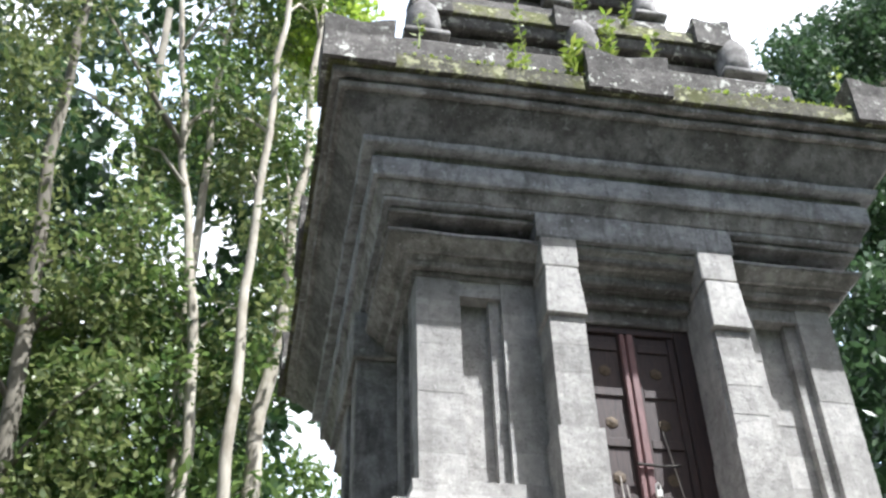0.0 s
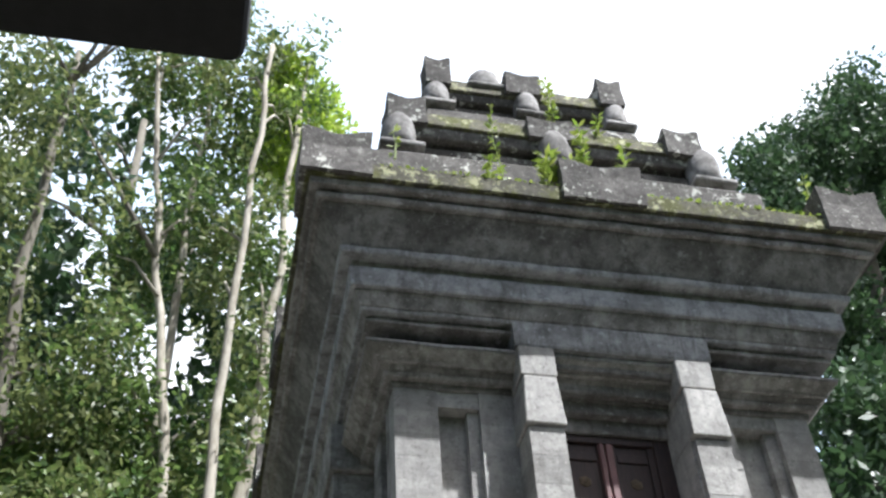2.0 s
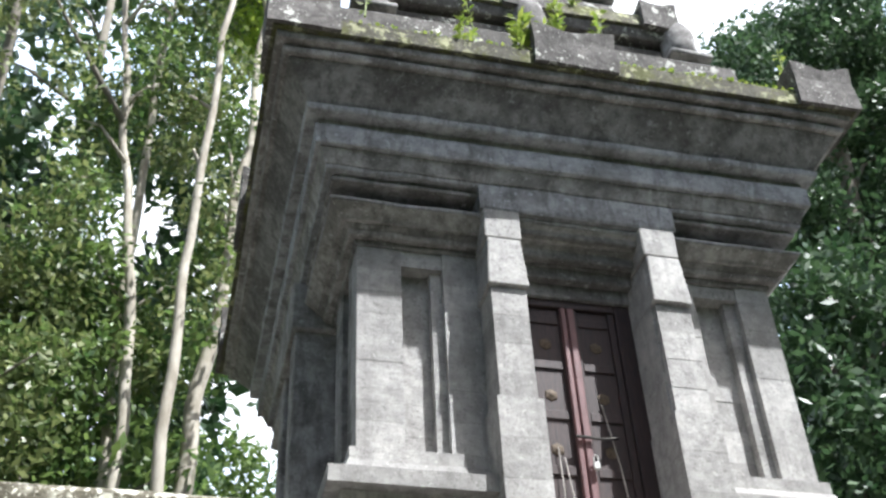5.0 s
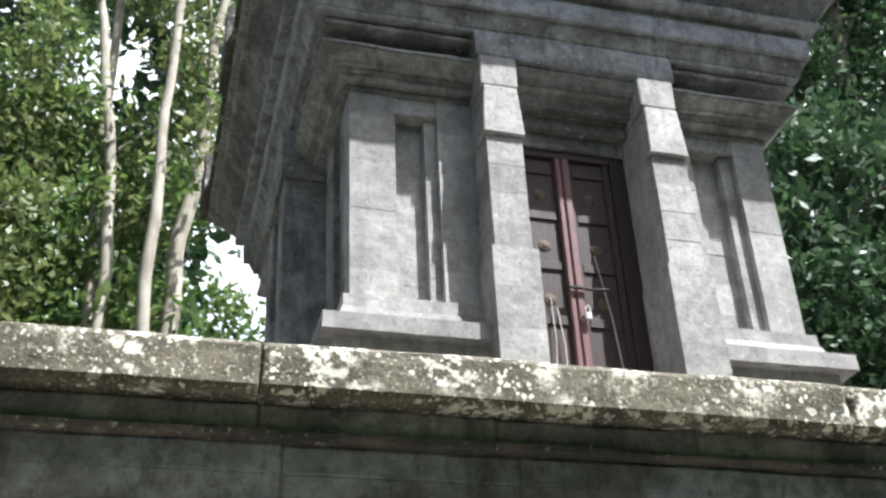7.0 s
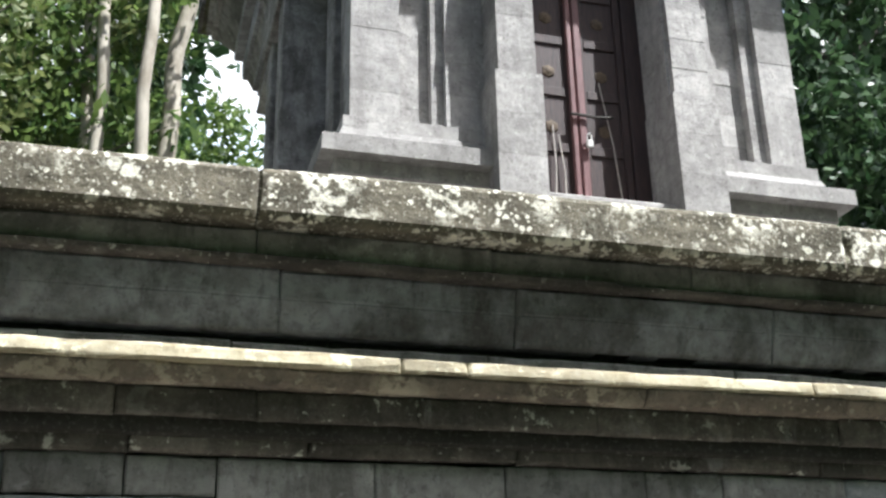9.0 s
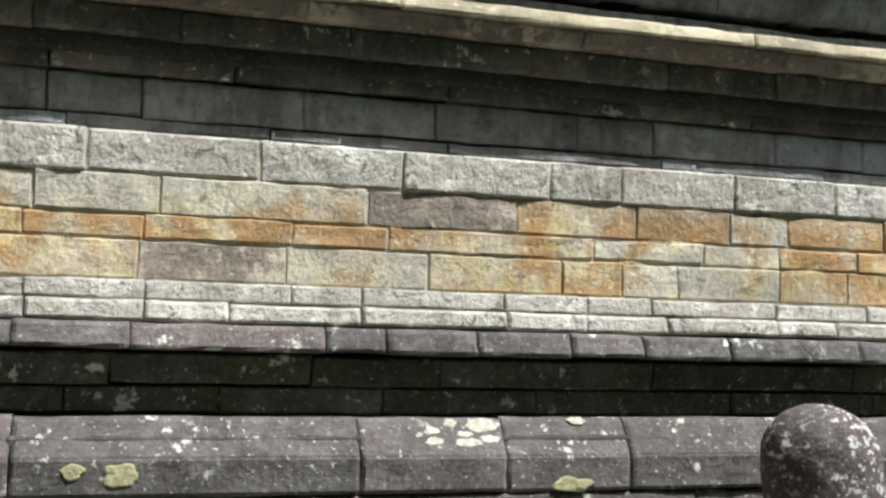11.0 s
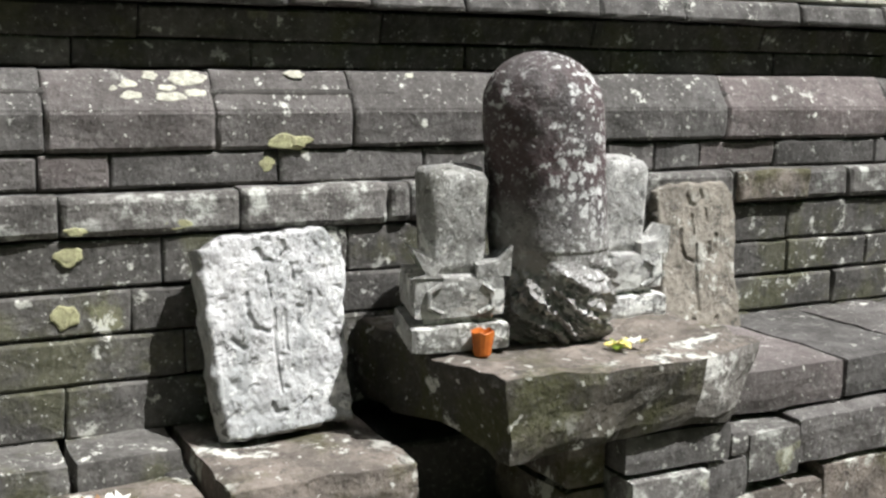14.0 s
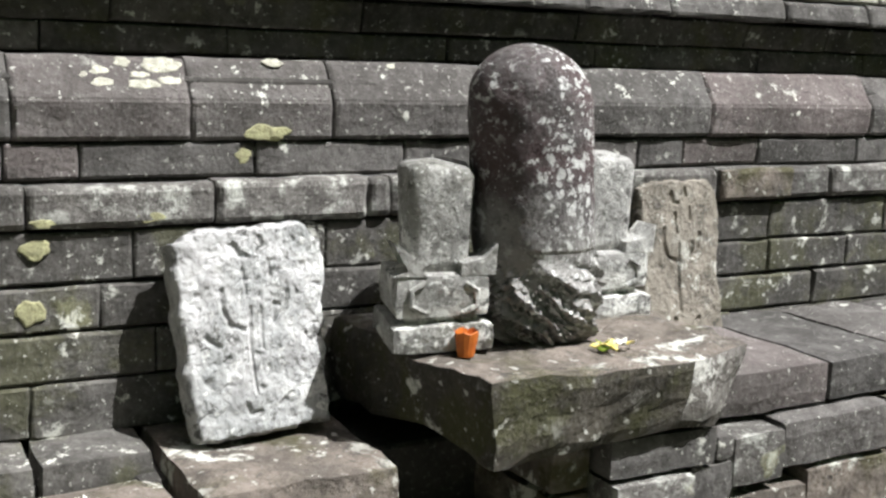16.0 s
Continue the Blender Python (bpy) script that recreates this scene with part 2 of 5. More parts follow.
M_SHRINE = stone("shrine_stone", (0.45, 0.435, 0.415), (0.34, 0.328, 0.315), dark=(0.17, 0.163, 0.155), dark_amount=0.35, streak=0.3, lichen=0.2, lichen_col=(0.56, 0.545, 0.51), lichen_scale=5.0, lichen_soft=0.2, pits=0.3, per_piece=0.16, bump=0.45, grain=40.0)
M_CORNICE = stone("cornice_stone", (0.37, 0.355, 0.34), (0.24, 0.23, 0.22), dark=(0.07, 0.063, 0.057), dark_amount=0.60, streak=0.45, lichen=0.3, lichen_col=(0.50, 0.50, 0.49), lichen_soft=0.15, pits=0.35, per_piece=0.22, bump=0.3, grain=40.0)
M_ROOF = stone("roof_stone", (0.16, 0.148, 0.138), (0.09, 0.083, 0.077), dark_amount=0.55, lichen=0.35, per_piece=0.2, bump=0.7)
M_MOSSY = stone("mossy_roof_edge", (0.15, 0.14, 0.105), (0.085, 0.08, 0.055), dark_amount=0.4, lichen=0.7, lichen_col=(0.42, 0.42, 0.25), moss=0.9, per_piece=0.15, bump=0.9)
M_STELE = stone("stele_stone", (0.56, 0.555, 0.55), (0.34, 0.335, 0.33), dark=(0.22, 0.235, 0.23), dark_amount=0.6, lichen=1.1, lichen_col=(0.76, 0.76, 0.73), blotch=0.5, per_piece=0.0, bump=1.3, pits=0.85, grain=34.0)
M_STELE2 = stone("old_stele_stone", (0.31, 0.28, 0.235), (0.19, 0.17, 0.14), dark_amount=0.35, lichen=0.35, per_piece=0.0, bump=1.2, pits=0.6)
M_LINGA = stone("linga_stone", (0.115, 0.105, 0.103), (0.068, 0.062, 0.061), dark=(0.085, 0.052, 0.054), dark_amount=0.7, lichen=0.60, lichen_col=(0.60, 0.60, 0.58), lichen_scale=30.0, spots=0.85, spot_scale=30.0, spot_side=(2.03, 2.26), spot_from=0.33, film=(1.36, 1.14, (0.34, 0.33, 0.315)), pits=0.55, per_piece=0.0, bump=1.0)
M_PED = stone("pedestal_stone", (0.42, 0.415, 0.39), (0.23, 0.225, 0.21), dark_amount=0.5, lichen=1.15, lichen_col=(0.72, 0.72, 0.68), lichen_scale=15.0, moss=0.2, per_piece=0.0, bump=1.3, pits=0.8)
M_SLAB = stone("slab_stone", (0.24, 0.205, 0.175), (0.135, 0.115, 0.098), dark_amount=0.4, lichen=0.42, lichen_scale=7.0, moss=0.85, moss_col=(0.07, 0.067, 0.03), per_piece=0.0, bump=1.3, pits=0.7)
# darker copy of the slab stone: moss, plus shade put into its colour
M_SLAB_SIDE = stone("mossy_shaded_slab_side", (0.085, 0.076, 0.06), (0.05, 0.045, 0.036), dark_amount=0.4, lichen=0.35, lichen_scale=6.0, moss=0.9, moss_col=(0.06, 0.06, 0.026), per_piece=0.0, bump=1.3, pits=0.6)
M_PATCH = stone("lichened_slab_end", (0.30, 0.28, 0.255), (0.17, 0.155, 0.14), dark_amount=0.35, lichen=1.2, lichen_col=(0.55, 0.54, 0.50), lichen_scale=14.0, per_piece=0.0, bump=1.2, pits=0.6)
M_PED_PALE = stone("pale_pedestal_stone", (0.52, 0.515, 0.49), (0.32, 0.315, 0.30), dark_amount=0.35, lichen=1.25, lichen_col=(0.76, 0.76, 0.72), lichen_scale=13.0, per_piece=0.0, bump=1.3, pits=0.8)
M_CRUST = plain("pale_lichen", (0.58, 0.57, 0.47), (0.30, 0.29, 0.24), 55.0, 0.95, 0.0, 0.8)
M_CRUST_Y = plain("yellow_lichen", (0.44, 0.43, 0.24), (0.27, 0.26, 0.15), 45.0, 0.95, 0.0, 0.8)
M_DOOR = plain("door_wood", (0.048, 0.025, 0.022), (0.02, 0.012, 0.011), 14.0, 0.6, 0.0, 0.3, (4, 4, 0.5))
M_STILE = plain("door_stile_wood", (0.20, 0.095, 0.095), (0.11, 0.05, 0.05), 12.0, 0.55, 0.0, 0.2, (4, 4, 0.5))
M_IRON = plain("iron", (0.05, 0.045, 0.04), (0.03, 0.028, 0.026), 40.0, 0.5, 0.8, 0.2)
M_BRASS = plain("worn_brass", (0.14, 0.10, 0.065), (0.08, 0.06, 0.04), 40.0, 0.8, 0.0, 0.2)
M_STEEL = plain("padlock_steel", (0.75, 0.74, 0.70), (0.60, 0.59, 0.55), 40.0, 0.35, 0.5, 0.05)
M_STICK = plain("pale_stick", (0.50, 0.46, 0.42), (0.36, 0.33, 0.30), 30.0)
M_BARK = plain("pale_bark", (0.50, 0.46, 0.38), (0.24, 0.21, 0.16), 5.0, 0.85, 0.0, 0.4, (1, 1, 0.35))
M_BARK2 = plain("grey_bark", (0.20, 0.18, 0.14), (0.10, 0.09, 0.07), 6.0, 0.9, 0.0, 0.4, (1, 1, 0.35))
M_LEAF = leaf_mat("tree_leaf", (0.05, 0.105, 0.028), (0.20, 0.28, 0.08), 0.45)
M_LEAF_OLIVE = leaf_mat("olive_leaf", (0.075, 0.115, 0.035), (0.22, 0.25, 0.09), 0.45)
M_LEAF_YOUNG = leaf_mat("young_leaf", (0.24, 0.38, 0.04), (0.42, 0.52, 0.09), 0.55)
M_LEAF_DARK = leaf_mat("dark_leaf", (0.025, 0.060, 0.022), (0.085, 0.145, 0.06), 0.3)
M_WEED = leaf_mat("weed_leaf", (0.18, 0.28, 0.04), (0.36, 0.42, 0.09), 0.45)
M_GRASS = plain("ground_soil", (0.15, 0.14, 0.115), (0.09, 0.083, 0.07), 3.0, 0.95, 0.0, 0.5)
M_BLACK = plain("tarred_wood", (0.010, 0.010, 0.010), (0.006, 0.006, 0.006), 8.0, 0.9)
M_ORANGE = plain("orange_paper", (0.62, 0.17, 0.015), (0.42, 0.10, 0.01), 30.0, 0.6)
M_PETAL = plain("yellow_petal", (0.75, 0.62, 0.06), (0.62, 0.52, 0.25), 60.0, 0.6)
M_PETAL_W = plain("white_petal", (0.80, 0.79, 0.72), (0.70, 0.68, 0.60), 60.0, 0.6)
M_DRY = plain("dry_leaf", (0.26, 0.15, 0.07), (0.14, 0.08, 0.04), 30.0, 0.8)


# ---- mesh helpers ----
class Mesh:
    """Collects corners and faces for one object."""

    def __init__(self):
        self.v, self.f = [], []

    def quad_grid(self, rows):
        base, w = len(self.v), len(rows[0])
        for r in rows:
            self.v += [tuple(p) for p in r]
        for a in range(len(rows) - 1):
            for b in range(w - 1):
                i = base + a * w + b
                self.f.append((i, i + 1, i + w + 1, i + w))

    def loop_stack(self, loops, close_bottom=True, close_top=True):
        """Closed rings of equal length, joined one to the next."""
        base, w = len(self.v), len(loops[0])
        for r in loops:
            self.v += [tuple(p) for p in r]
        for a in range(len(loops) - 1):
            for b in range(w):
                i, j = base + a * w + b, base + a * w + (b + 1) % w
                self.f.append((i, j, j + w, i + w))
        if close_bottom:
            self.f.append(tuple(base + b for b in reversed(range(w))))
        if close_top:
            self.f.append(tuple(base + (len(loops) - 1) * w + b for b in range(w)))

    def box(self, x0, x1, y0, y1, z0, z1, c=0.008, top=0.0, wob=0.0):
        """A box with chamfered edges; top: how far its head leans in."""
        loops = []
        for z, d in ((z0, c), (z0 + c, 0), (z1 - c, top), (z1, top + c)):
            a0, a1, b0, b1 = x0 + d, x1 - d, y0 + d, y1 - d
            k = c
            ring = [(a0 + k, b0, z), (a1 - k, b0, z), (a1, b0 + k, z), (a1, b1 - k, z), (a1 - k, b1, z), (a0 + k, b1, z), (a0, b1 - k, z), (a0, b0 + k, z)]
            loops.append([tuple(q + random.uniform(-wob, wob) for q in p) for p in ring])
        self.loop_stack(loops)

    def tube(self, pts, radii, n=7):
        loops = []
        for i, p in enumerate(pts):
            d = (Vector(pts[min(i + 1, len(pts) - 1)]) - Vector(pts[max(i - 1, 0)])).normalized()
            side = d.cross(Vector((0.3, 0.9, 0.2))).normalized()
            up = side.cross(d)
            r = radii if isinstance(radii, float) else radii[i]
            loops.append([tuple(Vector(p) + r * (math.cos(2 * math.pi * k / n) * side + math.sin(2 * math.pi * k / n) * up)) for k in range(n)])
        self.loop_stack(loops)

    def mesh(self, name, smooth=False):
        me = bpy.data.meshes.new(name)
        me.from_pydata(self.v, [], self.f)
        b = bmesh.new()
        b.from_mesh(me)
        bmesh.ops.recalc_face_normals(b, faces=b.faces)
        b.to_mesh(me)
        b.free()
        if smooth:
            me.polygons.foreach_set("use_smooth", [True] * len(me.polygons))
        return me


def part(name, m, material, parent=None, label="", smooth=False):
    me = m.mesh(name, smooth) if isinstance(m, Mesh) else m
    if not me.materials:
        me.materials.append(material)
    ob = new(name, me)
    if parent is not None:
        ob.parent = parent
    if label:
        ob["label"] = label
    return ob


def thing(name, label, category, at=(0, 0, 0), group="", kind=""):
    ob = new(name)
    ob.location = at
    return tagged(ob, label, category, group, kind)


def worn(p, amount, scale=6.0):
    v = noise.noise_vector(Vector(p) * scale)
    return (p[0] + v[0] * amount, p[1] + v[1] * amount, p[2] + v[2] * amount)


def block(x0, x1, z0, z1, yt, yb, back, r=0.012, rough=0.004, step=0.06, bend=None):
    """A hewn block of a wall that faces -y: a face from (yt, z1) down to (yb, z0), with worn rounded edges.
    bend: (share of the height, y) of an arris across the face."""
    m = Mesh()
    seed = random.uniform(0, 90)
    nx = max(3, min(14, int((x1 - x0) / step)))
    us = [0, r * 0.35, r] + [r + (x1 - x0 - 2 * r) * k / nx for k in range(1, nx)] + [x1 - x0 - r, x1 - x0 - r * 0.35, x1 - x0]
    hz = z1 - z0
    nz = max(2, min(5, int(hz / 0.04)))
    vs = [0, r * 0.35, r] + [r + (hz - 2 * r) * k / nz for k in range(1, nz)] + [hz - r, hz - r * 0.35, hz]
    if bend:
        vs = sorted(vs + [bend[0] * hz - 0.006, bend[0] * hz, bend[0] * hz + 0.006])
    sag = [random.uniform(-0.005, 0.005) for _ in range(4)]
    rows = []
    for v in vs:
        row = []
        for u in us:
            du, dv = min(u, x1 - x0 - u) / r, min(v, hz - v) / r
            inward = r * ((1 - min(1, du)) ** 2 + (1 - min(1, dv)) ** 2) * 0.8
            f, g = u / (x1 - x0), v / hz
            y = yb + (yt - yb) * g + inward
            if bend:
                lo, hi = yb + (bend[1] - yb) * g / bend[0], bend[1] + (yt - bend[1]) * (g - bend[0]) / (1 - bend[0])
                y = (lo if g < bend[0] else hi) + inward + (0.003 if abs(g - bend[0]) < 0.003 else 0.0)
            nn = noise.noise_vector(Vector((x0 + u + seed, z0 + v, seed)) * 9.0)
            n2 = noise.noise(Vector((x0 + u, z0 + v, seed)) * 38.0)
            edge = 1.0 if min(du, dv) < 1 else 0.0
            y += nn[1] * rough + n2 * rough * 0.5 + edge * max(0, n2) * rough * 2
            z = z0 + v + edge * nn[2] * rough * 0.9 + (sag[0] * (1 - f) + sag[1] * f) * (g - 0.5)
            row.append((x0 + u + edge * nn[0] * rough * 0.9, y, z))
        rows.append(row)
    m.quad_grid(rows)
    rim = rows[0] + [r_[-1] for r_ in rows[1:]] + rows[-1][::-1][1:] + [r_[0] for r_ in rows[::-1][1:-1]]
    m.loop_stack([rim, [(p[0], back, p[2]) for p in rim]], False, True)
    return m


def course(parent, name, mat, x0, x1, z0, z1, yt, yb, back, lens, r=0.012, rough=0.004, loose=0.005, joints=(), bend=None):
    """A row of blocks: the joints that are known, and lengths at random past them."""
    xs = sorted(joints) or [x0]
    while xs[0] > x0:
        xs.insert(0, xs[0] - random.uniform(*lens))
    while xs[-1] < x1:
        xs.append(xs[-1] + random.uniform(*lens))
    gap = 0.0006 if z0 > 2.66 else 0.004
    for a, b in zip(xs, xs[1:]):
        d = random.uniform(-loose, loose) * (0.5 if mat is M_FIELD else 1.0)
        m_ = mat
        if mat is M_FIELD:
            mid = (a + b) / 2
            m_ = next((o for lo, hi, zl, zh, o in TONES if lo < mid < hi and zl < (z0 + z1) / 2 < zh), mat)
        ends = random.uniform(-0.004, 0.004) if z0 < 2.66 else 0.0
        part(name, block(a + gap / 2, b - gap / 2, z0 + gap / 2 + max(0, ends), z1 - gap / 2 + min(0, ends), yt + d, yb + d, back, min(r, (z1 - z0) * 0.2), rough,
                         bend=(bend[0], bend[1] + d) if bend else None), m_, parent)
    return xs[0], xs[-1]


def slab_box(x0, x1, y0, y1, z0, z1, wear=0.012, cell=0.07, r=0.02):
    """A rough free block with worn edges on all sides."""
    m = Mesh()
    nx, ny, nz = (max(3, min(14, int(d / cell))) for d in (x1 - x0, y1 - y0, z1 - z0))
    c, h = Vector(((x0 + x1) / 2, (y0 + y1) / 2, (z0 + z1) / 2)), Vector(((x1 - x0) / 2, (y1 - y0) / 2, (z1 - z0) / 2))

    def place(a, b, d):
        p = Vector((a * h.x, b * h.y, d * h.z))
        near = sum(max(0.0, abs(q) - (hh - r)) ** 2 for q, hh in zip(p, h)) ** 0.5
        if near > r:
            core = Vector(tuple(max(-(hh - r), min(hh - r, q)) for q, hh in zip(p, h)))
            p = core + (p - core).normalized() * r
        return worn(worn(tuple(c + p), wear, 5.0), wear * 0.5, 19.0)

    for axis in range(3):
        na, nb = ((ny, nz), (nx, nz), (nx, ny))[axis]
        sa = [-1 + 2 * k / na for k in range(na + 1)]
        sb = [-1 + 2 * k / nb for k in range(nb + 1)]
        for s in (-1, 1):
            rows = []
            for a in sa:
                rows.append([place(*((s, a, b), (a, s, b), (a, b, s))[axis]) for b in sb])
            m.quad_grid(rows)
    return m


# ---- ground ----
g = Mesh()
N = 24
g.quad_grid([[(-150 + 300 * a / N, -150 + 300 * b / N, 0.0) for a in range(N + 1)] for b in range(N + 1)])
# no ground is in view; its tone sets the light bounced upward
tagged(part("ground", g, M_GRASS), "plain unseen ground round the temple, toned for bounce light", "ground", kind="structure")

# ---- temple platform ----
X0, X1 = -5.0, 8.5
body = Mesh()
body.box(X0, X1, 0.05, 6.9, 0.0, 3.44, 0.01)
platform = tagged(part("wall_platform", body, M_JOINT), "tall stone temple platform with weathered moulded walls", "platform", kind="structure")
part("backing", (lambda q: (q.box(X0 + .02, X1 - .02, -0.11, 0.06, 0.0, 1.60, 0.01), q)[1])(Mesh()), M_JOINT, platform)
part("backing", (lambda q: (q.box(X0 + .02, X1 - .02, -0.105, 0.05, 3.022, 3.44, 0.01), q)[1])(Mesh()), M_JOINT, platform)
part("backing", (lambda q: (q.box(X0 + .02, X1 - .02, -0.05, 0.05, 2.70, 3.05, 0.01), q)[1])(Mesh()), M_JOINT, platform)
mortar = Mesh()
mortar.box(X0 + 0.03, X1 - 0.03, 0.008, 0.049, 1.99, 2.488, 0.002)
part("mortar", mortar, M_FIELD, platform)
paving = Mesh()
paving.box(X0 + 0.02, X1 - 0.02, 0.16, 6.88, 3.436, 3.482, 0.004)
part("paving", paving, M_ROOF, platform)

A, B = -1.6, 5.6
# stretches of the field wall stained with ochre or brown: x from, x to, z from, z to
TONES = [(-0.1, 1.9, 2.17, 2.25, M_OCHRE), (-1.2, -0.1, 2.17, 2.25, M_OCHRE), (-0.1, 0.32, 2.04, 2.17, M_OCHRE), (0.32, 0.76, 2.04, 2.17, M_BROWN), (1.2, 1.9, 2.04, 2.17, M_OCHRE),
         (2.4, 4.4, 2.04, 2.25, M_OCHRE), (1.5, 2.3, 2.25, 2.36, M_OCHRE), (2.5, 4.4, 2.25, 2.36, M_OCHRE), (1.0, 1.5, 2.25, 2.36, M_BROWN)]
BELL = (0.0, 0.97, 1.43, 1.85, 2.50, 3.28, 4.08, 4.7)
rowdefs = [
    # name, material, z0, z1, y top, y bottom, lengths, radius, known joints
    ("rim_block", M_RIM, 3.315, 3.49, -0.315, -0.315, (1.6, 2.4), 0.022, ()),
    ("fillet_block", M_CORNICE, 3.225, 3.315, -0.225, -0.212, (0.6, 1.1), 0.012, ()),
    ("fillet_block", M_DARKBAND, 3.205, 3.225, -0.240, -0.232, (0.5, 1.4), 0.006, ()),
    ("cyma_block", M_CYMA, 3.020, 3.205, -0.178, -0.118, (0.6, 1.1), 0.010, ()),
    ("fillet_block", M_MOULD, 2.950, 2.985, -0.120, -0.120, (0.4, 0.9), 0.008, ()),
    ("ledge_block", M_YELLOW, 2.900, 2.950, -0.160, -0.172, (1.1, 2.0), 0.012, (-0.9, 0.84, 1.06, 2.3)),
    ("ledge_block", M_BROWN, 2.845, 2.900, -0.158, -0.125, (0.6, 1.2), 0.010, ()),
    # corbels darkened in colour where the ledge shades them
    ("corbel_block", M_DARKBAND, 2.755, 2.845, -0.085, -0.075, (0.35, 0.7), 0.010, ()),
    ("corbel_block", M_DARKBAND, 2.655, 2.755, -0.040, -0.030, (0.35, 0.7), 0.010, ()),
    # two upper brick rows: grey-blue stone carries the ledge's shadow as colour
    ("brick", M_MOULD, 2.530, 2.655, 0.0, 0.0, (0.3, 0.48), 0.008, (-0.3, 0.037, 0.307, 0.792, 1.225, 1.717, 2.003, 2.48)),
    ("brick", M_MOULD, 2.490, 2.530, 0.006, 0.006, (0.5, 0.8), 0.005, ()),
    ("brick", M_WHITE, 2.358, 2.490, -0.006, -0.006, (0.28, 0.46), 0.008, (-0.27, 0.16, 0.662, 1.12, 1.62, 1.879, 2.312, 2.72)),
    ("brick", M_FIELD, 2.242, 2.358, 0.0, 0.0, (0.25, 0.5), 0.005, (-0.4, 0.015, 0.373, 1.004, 1.505, 1.936, 2.293, 2.529)),
    ("brick", M_FIELD, 2.165, 2.242, 0.0, 0.0, (0.25, 0.45), 0.006, (-0.35, -0.008, 0.327, 0.77, 1.072, 1.778, 2.191, 2.492)),
    ("brick", M_FIELD, 2.045, 2.165, 0.0, 0.0, (0.2, 0.42), 0.005, (-0.45, -0.084, 0.316, 0.752, 1.206, 1.666, 1.882, 2.093, 2.489)),
    ("brick", M_WHITE, 1.985, 2.045, -0.030, -0.034, (0.22, 0.5), 0.006, (-0.132, 0.004, 0.337, 0.768, 0.987, 1.456, 1.743, 1.98, 2.455)),
    ("brick", M_WHITE, 1.922, 1.985, -0.058, -0.066, (0.22, 0.5), 0.010, (-0.132, 0.011, 0.339, 0.582, 0.981, 1.455, 1.729, 2.026, 2.444)),
    ("lip_block", M_BASE, 1.838, 1.922, -0.085, -0.110, (0.28, 0.6), 0.014, (-0.017, 0.302, 0.865, 1.053, 1.346, 1.662, 1.921, 2.242)),
    # recess: darker stone than the lip, to deepen the shade beneath it
    ("recess_block", M_LOW, 1.740, 1.835, -0.035, -0.012, (0.4, 0.8), 0.008, ()),
    ("recess_block", M_LOW, 1.655, 1.740, 0.0, 0.0, (0.4, 0.8), 0.006, ()),
    ("bell_block", M_BASE, 1.428, 1.655, -0.070, -0.143, (0.5, 0.75), 0.012, BELL),
    ("course_block", M_BASE, 1.328, 1.425, -0.130, -0.130, (0.26, 0.52), 0.008, (0.949, 1.137, 1.616, 2.085, 2.768, 2.971, 3.168, 3.521)),
    ("course_block", M_PALE, 1.207, 1.325, -0.200, -0.202, (0.36, 0.62), 0.018, (0.58, 0.991, 1.481, 1.938, 2.01, 2.6, 3.282)),
    ("brick", M_LOW, 1.062, 1.203, -0.186, -0.184, (0.34, 0.62), 0.008, (0.62, 1.259, 1.807, 2.35, 2.95, 3.551)),
    ("brick", M_LOW, 0.937, 1.060, -0.184, -0.184, (0.34, 0.62), 0.008, (0.4, 1.174, 1.72, 2.2, 2.9, 3.559, 3.963)),
    ("brick", M_LOW, 0.804, 0.935, -0.186, -0.186, (0.4, 0.7), 0.008, (0.6, 1.32, 1.9, 2.6, 3.30, 3.8)),
    ("brick", M_LOW, 0.655, 0.802, -0.186, -0.186, (0.34, 0.6), 0.008, (0.45, 0.99, 1.6, 2.2, 2.8, 3.4)),
]
random.seed(11)
for name_, mat_, z0_, z1_, yt_, yb_, ln_, r_, jn_ in rowdefs:
    back_ = 0.16 if name_ == "rim_block" else 0.04
    near = (A, B) if not (name_ == "brick" and z0_ > 1.9) else (-1.0, 4.4)
    bd_ = {"bell_block": (0.49, -0.145), "cyma_block": (0.52, -0.158)}.get(name_)
    ends_ = course(platform, name_, mat_, near[0], near[1], z0_, z1_, yt_, yb_, back_, ln_, r_, 0.007 if mat_ is M_FIELD else 0.005, joints=jn_, bend=bd_)
    for a_, b_ in ((X0, ends_[0]), (ends_[1], X1)):
        part("far_course", block(a_ + 0.002, b_ - 0.002, z0_, z1_ - 0.004, yt_, yb_, back_, r_, bend=bd_), mat_, platform)
part("course_block", block(3.29, 3.63, 1.212, 1.322, -0.214, -0.214, 0.04, 0.014, 0.006), M_SLAB, platform)


